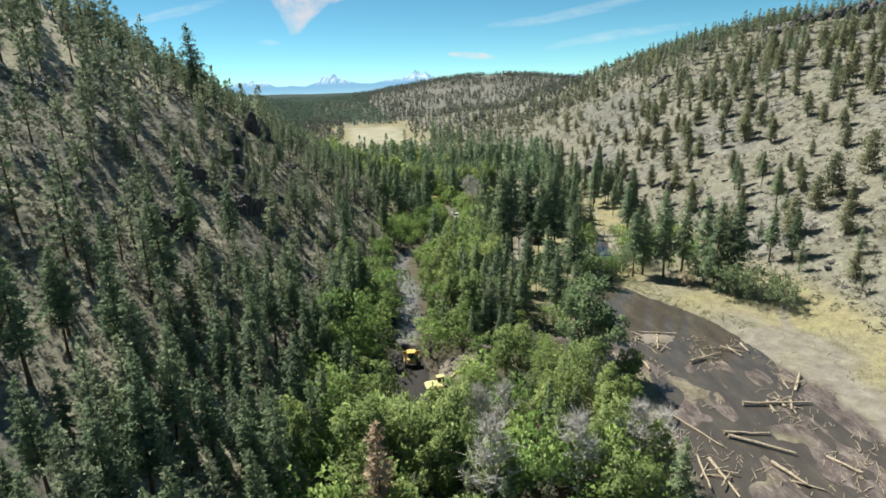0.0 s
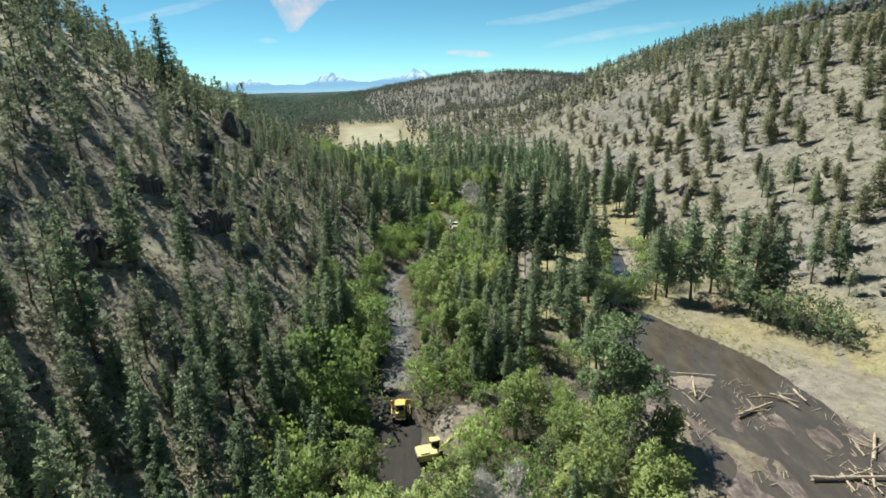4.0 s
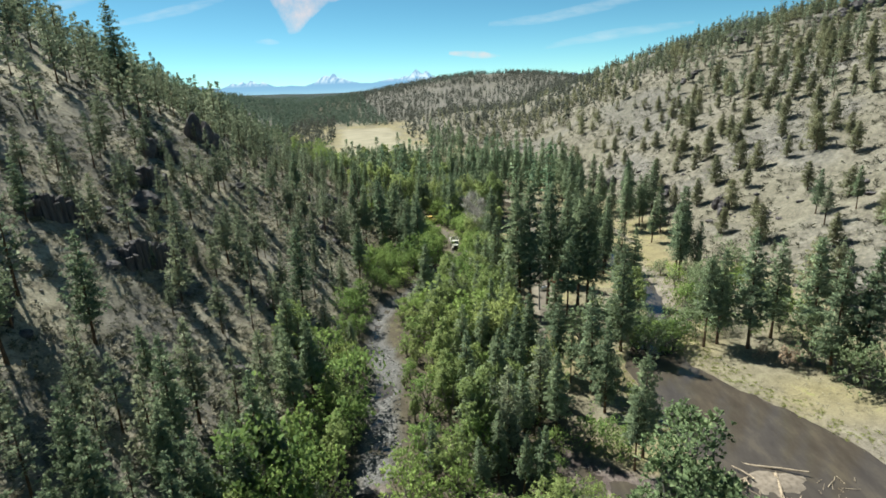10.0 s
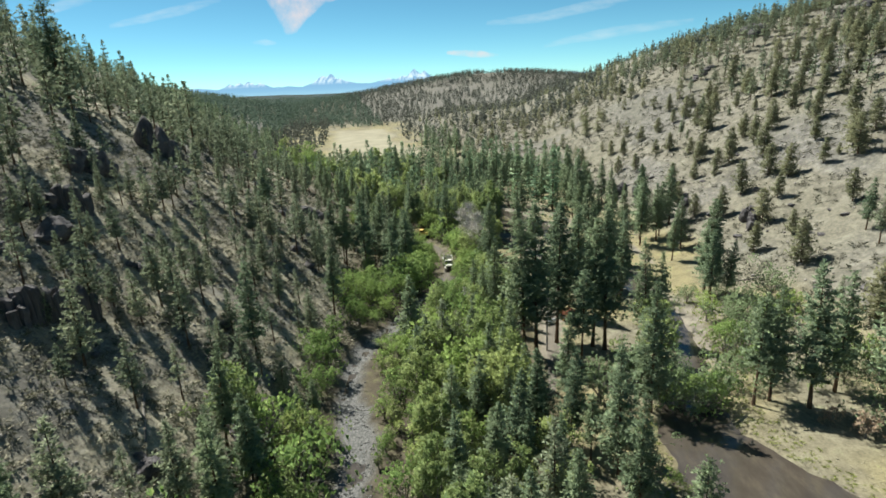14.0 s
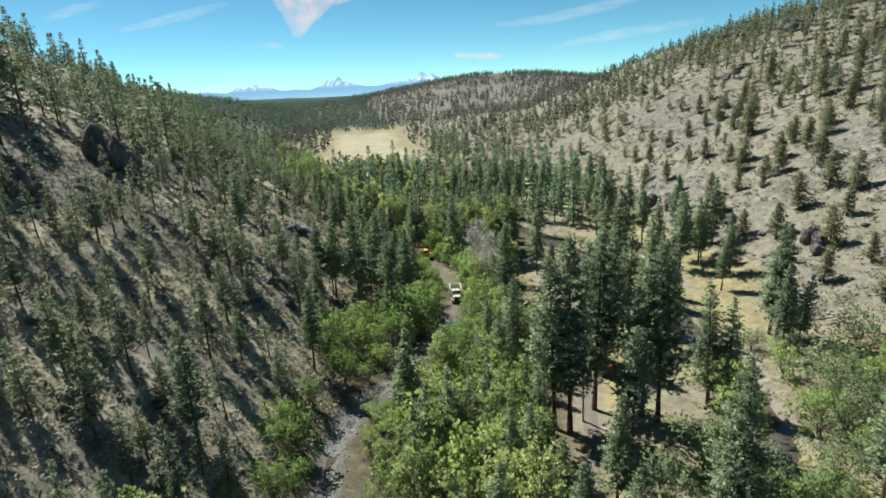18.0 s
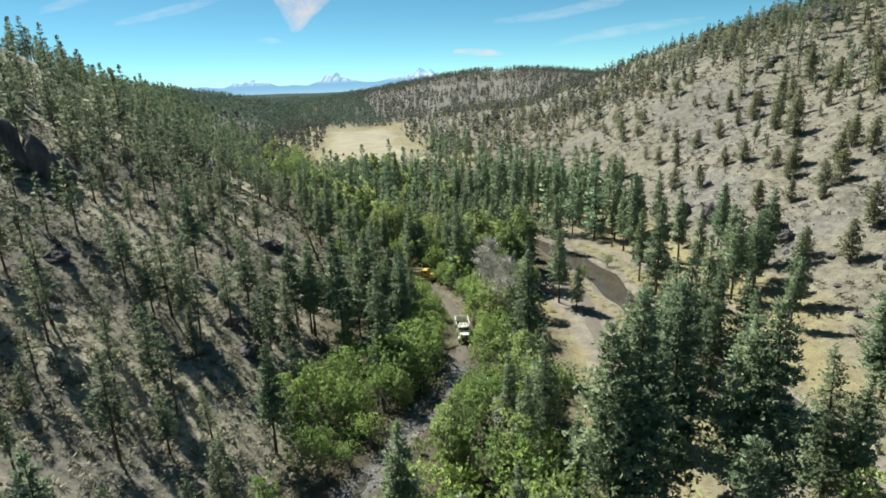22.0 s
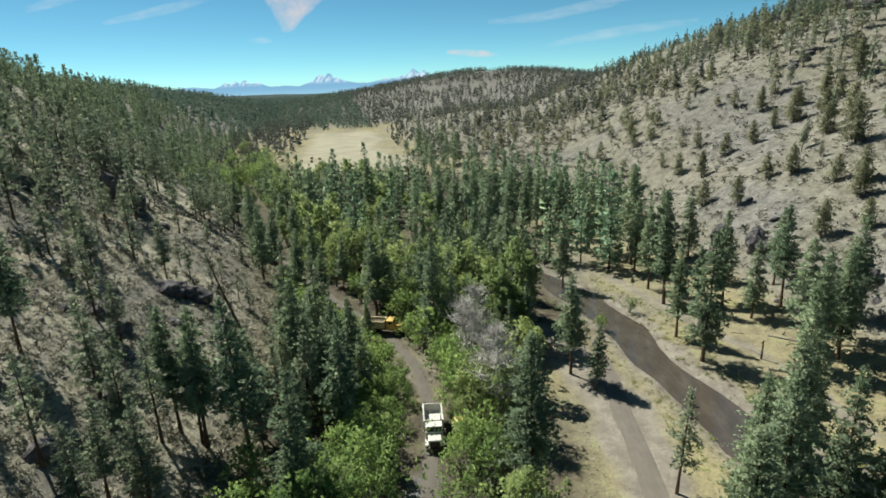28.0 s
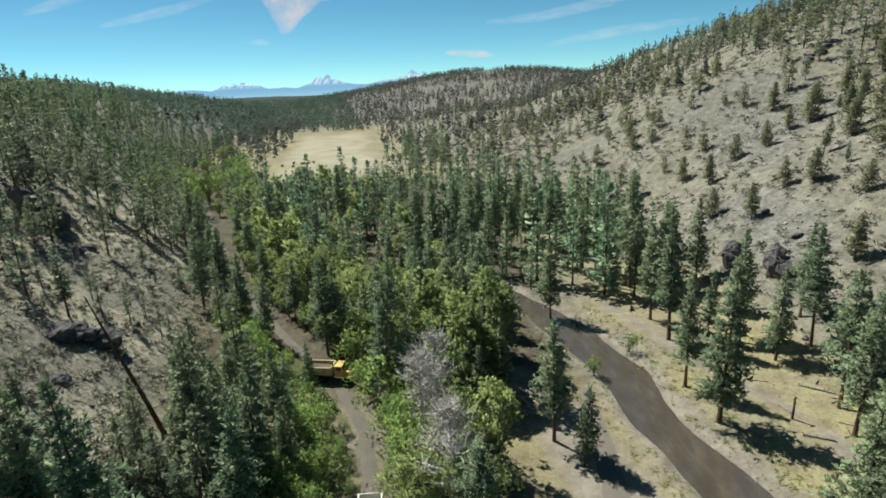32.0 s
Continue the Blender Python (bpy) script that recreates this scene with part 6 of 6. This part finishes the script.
def dump_truck(name, x, y, turn, paint, bed_paint, label, load=False, bed_len=4.2):
    """A truck seen along -y at its front: hood, cab, tipper body, six wheels."""
    root = new(name)
    root.matrix_basis = pose(x, y, height(x, y) + 0.02, 0, 0, turn)
    tagged(root, label, "truck")
    part("chassis", block((0, 0.6, 0.85, 0.9, 7.2, 0.28)), STEEL, root)
    part("hood", block((0, -2.75, 1.45, 1.7, 1.5, 0.95), bevel=0.16), paint, root)
    part("grille", block((0, -3.53, 1.35, 1.2, 0.06, 0.7), bevel=0.02), STEEL, root)
    part("bumper", block((0, -3.66, 0.75, 2.35, 0.2, 0.32)), STEEL, root)
    for s in (-1, 1):
        part("fender", block((s * 0.98, -2.75, 1.15, 0.48, 1.35, 0.28), bevel=0.12), paint, root)
        part("headlight", drum(0.13, 0.08, pose(s * 0.78, -3.55, 1.3, 90, 0, 0), 14, 0.02), LAMP, root)
        mirror = part("mirror", block((s * 1.38, -1.9, 2.2, 0.08, 0.2, 0.45), bevel=0.02), paint, root)
        part("mirror_arm", block((s * 1.2, -1.85, 2.35, 0.4, 0.04, 0.04), bevel=0.01), STEEL, mirror)
    cab = part("cab", block((0, -1.35, 1.65, 2.2, 1.5, 1.1), (0, -1.25, 2.75, 2.1, 1.25, 0.16), (-0.98, -1.3, 2.4, 0.12, 1.2, 0.7), (0.98, -1.3, 2.4, 0.12, 1.2, 0.7), (0, -0.7, 2.4, 2.1, 0.12, 0.75), bevel=0.07), paint, root)
    part("windscreen", block((0, -1.95, 2.42, 1.85, 0.05, 0.62, -14, 0, 0), bevel=0.01), GLASS, cab, "dark windscreen")
    for s in (-1, 1):
        part("side_window", block((s * 1.05, -1.35, 2.4, 0.03, 0.8, 0.48), bevel=0.01), GLASS, cab)
        part("exhaust_stack", drum(0.07, 2.0, pose(s * 0.95, -0.45, 2.5, 0, 0, 0), 10, 0.01), STEEL, root)
    y0, y1 = -0.25, -0.25 + bed_len
    my = (y0 + y1) / 2
    bed = part("tipper_bed", block((0, my, 1.4, 2.4, bed_len, 0.1), (-1.22, my, 2.0, 0.1, bed_len, 1.2), (1.22, my, 2.0, 0.1, bed_len, 1.2), (0, y0, 2.05, 2.44, 0.1, 1.35), (0, y1, 1.95, 2.44, 0.1, 1.1), bevel=0.03), bed_paint, root)
    part("bed_rib", block(*[(s * 1.29, y0 + (k + 0.5) * bed_len / 5, 1.95, 0.08, 0.12, 1.1) for s in (-1, 1) for k in range(5)], bevel=0.02), bed_paint, bed)
    part("top_rail", block((-1.22, my, 2.62, 0.2, bed_len, 0.12), (1.22, my, 2.62, 0.2, bed_len, 0.12), (0, y1, 2.55, 2.5, 0.16, 0.12), (0, y0, 2.72, 2.5, 0.16, 0.12), bevel=0.03), bed_paint, bed)
    if load:
        part("soil_load", block((0, my, 1.85, 2.2, bed_len - 0.25, 0.8), bevel=0.25), SOIL, root, "dark soil load")
    for s in (-1, 1):
        wheel(root, s * 1.0, -2.75, 0.52, 0.34)
        for yy in (1.6, 2.95):
            wheel(root, s * 0.95, yy, 0.52, 0.56)
    return root


def crawler_tracks(root, half, length, w, r):
    for s in (-1, 1):
        track = part("track", block((s * half, 0, r, w, length, 2 * r), bevel=r * 0.8), STEEL, root)
        part("track_pads", block(*[(s * half, -length / 2 + r + k * (length - 2 * r) / 9, 2 * r, w * 1.03, 0.12, 0.09) for k in range(10)], bevel=0.01), STEEL, track)
        for k in range(4):
            part("roller", drum(r * 0.45, w * 1.05, pose(s * half, -length * 0.3 + k * length * 0.2, r * 0.8, 0, 90, 0), 14, 0.02), YELLOW, track)


def bulldozer(x, y, turn):
    root = new("bulldozer")
    root.matrix_basis = pose(x, y, height(x, y), 0, 0, turn)
    tagged(root, "yellow crawler bulldozer on the black muddy road", "bulldozer")
    crawler_tracks(root, 1.0, 3.6, 0.6, 0.5)
    part("body", block((0, 0.2, 0.95, 1.35, 3.4, 0.7), (0, -1.55, 1.3, 1.5, 0.7, 1.0), bevel=0.1), YELLOW, root)
    part("engine_hood", block((0, 1.1, 1.65, 1.1, 1.7, 0.85), bevel=0.12), YELLOW, root)
    part("exhaust_stack", drum(0.08, 0.9, pose(0.2, 1.2, 2.45), 10, 0.01), STEEL, root)
    cab = part("cab", block(*[(sx * 0.62, sy, 2.05, 0.12, 0.12, 1.4) for sx in (-1, 1) for sy in (-1.1, 0.1)], (0, -0.5, 1.55, 1.4, 1.3, 0.5), bevel=0.03), YELLOW, root)
    part("roof", block((0, -0.5, 2.82, 1.65, 1.65, 0.16), bevel=0.06), YELLOW, cab)
    part("windows", block((0, -0.5, 2.25, 1.15, 1.15, 0.9), bevel=0.02), GLASS, cab, "dark cab glass")
    blade = part("blade", block((0, 2.75, 0.75, 3.3, 0.14, 1.15, -12, 0, 0), (0, 2.85, 0.2, 3.3, 0.2, 0.12), (0, 2.62, 1.36, 3.2, 0.1, 0.1), bevel=0.03), YELLOW, root)
    for s in (-1, 1):
        part("push_arm", block((s * 1.45, 1.2, 0.5, 0.16, 3.2, 0.24), bevel=0.03), YELLOW, root)
        part("blade_ram", drum(0.07, 1.3, pose(s * 0.5, 2.2, 1.3, 62, 0, 0), 10, 0.01), STEEL, blade)
        part("tail_lamp", block((s * 0.55, -1.93, 1.5, 0.18, 0.06, 0.12), bevel=0.01), LAMP, root)
    part("ripper", block((0, -2.3, 0.95, 1.6, 0.3, 0.25), *[(s, -2.4, 0.6, 0.12, 0.18, 0.9, 12, 0, 0) for s in (-0.6, 0, 0.6)], bevel=0.02), STEEL, root)
    return root


def excavator(x, y, turn, paint, label, boom_turn=0):
    root = new("excavator")
    root.matrix_basis = pose(x, y, height(x, y), 0, 0, turn)
    tagged(root, label, "excavator")
    crawler_tracks(root, 1.05, 3.8, 0.6, 0.45)
    part("turntable", drum(0.75, 0.25, pose(0, 0, 1.0), 24), STEEL, root)
    house = part("house", block((0.1, -0.7, 1.65, 2.4, 2.6, 1.0), (0, -1.95, 1.6, 2.3, 0.6, 1.05), bevel=0.16), paint, root)
    part("engine_cover", block((0.1, -1.2, 2.22, 2.0, 1.3, 0.2), bevel=0.06), paint, house)
    part("counterweight", block((0, -2.2, 1.5, 2.2, 0.35, 0.8), bevel=0.12), STEEL, house)
    cab = part("cab", block(*[(-0.75 + sx * 0.42, 0.6 + sy * 0.6, 2.15, 0.1, 0.1, 1.6) for sx in (-1, 1) for sy in (-1, 1)], (-0.75, 0.6, 1.4, 1.0, 1.4, 0.5), bevel=0.03), paint, root)
    part("roof", block((-0.75, 0.6, 2.98, 1.05, 1.45, 0.12), bevel=0.05), paint, cab)
    part("windows", block((-0.75, 0.6, 2.25, 0.8, 1.15, 1.2), bevel=0.02), GLASS, cab, "dark cab glass")
    boom = part("boom", block((0.25, 2.2, 2.75, 0.34, 3.2, 0.5, 38, 0, 0), (0.25, 4.35, 3.55, 0.32, 2.2, 0.42, -12, 0, 0), bevel=0.06), paint, root)
    part("stick", block((0.25, 5.35, 2.3, 0.26, 0.34, 2.8, -10, 0, 0), bevel=0.05), paint, boom)
    part("bucket", block((0.25, 5.35, 0.75, 0.95, 0.7, 0.75, 20, 0, 0), *[(0.25 + k * 0.22, 5.0, 0.42, 0.09, 0.25, 0.09) for k in (-2, -1, 0, 1, 2)], bevel=0.1), STEEL, boom)
    for s in (-1, 1):
        part("hydraulic_ram", drum(0.07, 2.2, pose(0.25 + s * 0.25, 1.5, 2.2, -55, 0, 0), 10, 0.01), SILVER, boom)
    return root


def loader(x, y, turn):
    root = new("skid_loader")
    root.matrix_basis = pose(x, y, height(x, y), 0, 0, turn)
    tagged(root, "small yellow and white skid loader beside the dump truck", "loader")
    part("body", block((0, 0.1, 0.85, 1.2, 2.2, 0.8), (0, 0.95, 1.2, 1.15, 0.6, 0.7), bevel=0.1), WHITE, root)
    cab = part("cab", block((0, -0.1, 1.6, 1.0, 1.1, 0.9), bevel=0.05), STEEL, root)
    part("roof", block((0, -0.1, 2.1, 1.15, 1.3, 0.12), bevel=0.05), YELLOW, cab)
    part("windscreen", block((0, -0.68, 1.6, 0.8, 0.04, 0.7), bevel=0.01), GLASS, cab)
    for s in (-1, 1):
        part("lift_arm", block((s * 0.72, -0.2, 1.35, 0.16, 2.4, 0.24, -10, 0, 0), bevel=0.04), YELLOW, root)
        for yy in (-0.55, 0.65):
            wheel(root, s * 0.75, yy, 0.4, 0.3)
    part("bucket", block((0, -1.75, 0.45, 1.7, 0.7, 0.5), bevel=0.12), STEEL, root)


bulldozer(-9.9, 99.2, 4)
excavator(-4.6, 87.9, -75, PALE_YELLOW, "dusty pale yellow tracked excavator beside the muddy road")
dump_truck("dump_truck", 0.6, 217.4, 4, WHITE, WHITE, "dusty white dump truck parked on the dirt track")
loader(3.9, 218.3, 12)
dump_truck("haul_truck", -9.2, 250.0, 82, YELLOW, TAN, "yellow dump truck with a tan tipper bed on the track", True, 4.6)
excavator(25.4, 180.5, 25, ORANGE, "old rusty red-brown tracked excavator parked among the pines")


def tank(x, y):
    root = new("metal_tank")
    root.matrix_basis = pose(x, y, height(x, y) + 0.6, 0, 0, 20)
    tagged(root, "silver cylindrical tank lying on the ground", "tank")
    part("shell", drum(0.55, 2.2, pose(0, 0, 0, 0, 90, 0), 24, 0.1), SILVER, root)
    for s in (-0.7, 0.7):
        part("cradle", block((s, 0, -0.45, 0.14, 1.0, 0.3), bevel=0.03), STEEL, root)


tank(22.0, 178.0)


def trailer(x, y, turn, length):
    root = new("camper_trailer")
    root.matrix_basis = pose(x, y, height(x, y), 0, 0, turn)
    tagged(root, "white camper trailer parked beside the far track", "trailer")
    body = part("body", block((0, 0, 1.75, 2.4, length, 2.2), bevel=0.25), WHITE, root)
    for k in (-1, 0, 1):
        part("window", block((1.21, k * length * 0.28, 1.95, 0.03, 0.9, 0.6), bevel=0.01), GLASS, body)
        part("window", block((-1.21, k * length * 0.28, 1.95, 0.03, 0.9, 0.6), bevel=0.01), GLASS, body)
    part("tow_bar", block((0, -length / 2 - 0.6, 0.6, 0.12, 1.4, 0.12), bevel=0.02), STEEL, root)
    for s in (-1, 1):
        wheel(root, s * 1.05, 0.3, 0.36, 0.24)


trailer(-99, 414, 40, 7.0)
trailer(-93.5, 398, 30, 5.0)


def hay_bale(x, y, turn):
    root = tagged(new("hay_bale"), "round pale straw bale lying in the field", "hay bale", "hay bales")
    root.matrix_basis = pose(x, y, height(x, y), 0, 0, turn)
    part("straw_roll", drum(0.8, 1.5, pose(0, 0, 0.8, 0, 90, 0), 20, 0.1), TAN, root)
    part("twine", drum(0.815, 0.08, pose(0, 0, 0.8, 0, 90, 0), 20, 0.01), WHITE, root)


for k, (x, y) in enumerate(((-79.9, 501.6), (-74, 497), (-83.8, 491.6), (-68, 500), (-77, 488))):
    hay_bale(x, y, 30 * k)


def post(x, y, tall, label):
    root = new("wooden_post")
    root.matrix_basis = pose(x, y, height(x, y) - 0.3, 2, -3, 30)
    tagged(root, label, "post")
    h = Heap()
    h.add(*tube([(0, 0, 0, 0.15), (0.02, 0, tall * 0.5, 0.14), (0, 0.03, tall, 0.12)], 9))
    ob = new("shaft", h.mesh("shaft", BARK, True))
    ob.parent = root
    part("crossbar", block((0, 0, tall * 0.93, 0.9, 0.1, 0.12), bevel=0.02), BARK, root)


post(52.7, 235.5, 3.6, "weathered dark wooden post with a short crossbar")

# spoil heap beside the road
def spoil(x, y, rx, ry, tall, seed, label):
    v, f, X, Y = sheet(np.linspace(-1, 1, 26), np.linspace(-1, 1, 26), lambda a, b: np.clip(1 - a * a - b * b, 0, 1) ** 0.8)
    px, py = x + X * rx, y + Y * ry
    z = land(px, py) + v[:, 2] * tall * (0.85 + 0.3 * lumps(px, py, 1.6, seed)) + 0.25 * lumps(px, py, 0.8, seed + 1) * v[:, 2] - 0.06
    m = plain("spoil_earth", (0.215, 0.182, 0.148), 0.95, 0.1, dirt=(0.085, 0.07, 0.056), amount=0.8)
    tagged(new("earth_mound", mesh_from("earth_mound", np.stack([px, py, z], 1), f, m, True)), label, "earth mound", "earth mounds")


spoil(40.2, 107.4, 5.5, 3.4, 0.75, 79, "low mud island with stranded logs in the river")
spoil(-0.5, 96.5, 4.2, 5.5, 1.7, 71, "pale heap of dug earth beside the muddy road")
spoil(3.5, 103.5, 3.2, 3.6, 1.2, 73, "pale heap of dug earth beside the muddy road")
spoil(25.5, 92.5, 3.4, 3.8, 0.9, 75, "low bank of earth and roots at the water's edge")
spoil(-15.8, 92, 1.6, 9, 0.8, 77, "long low windrow of earth along the road")
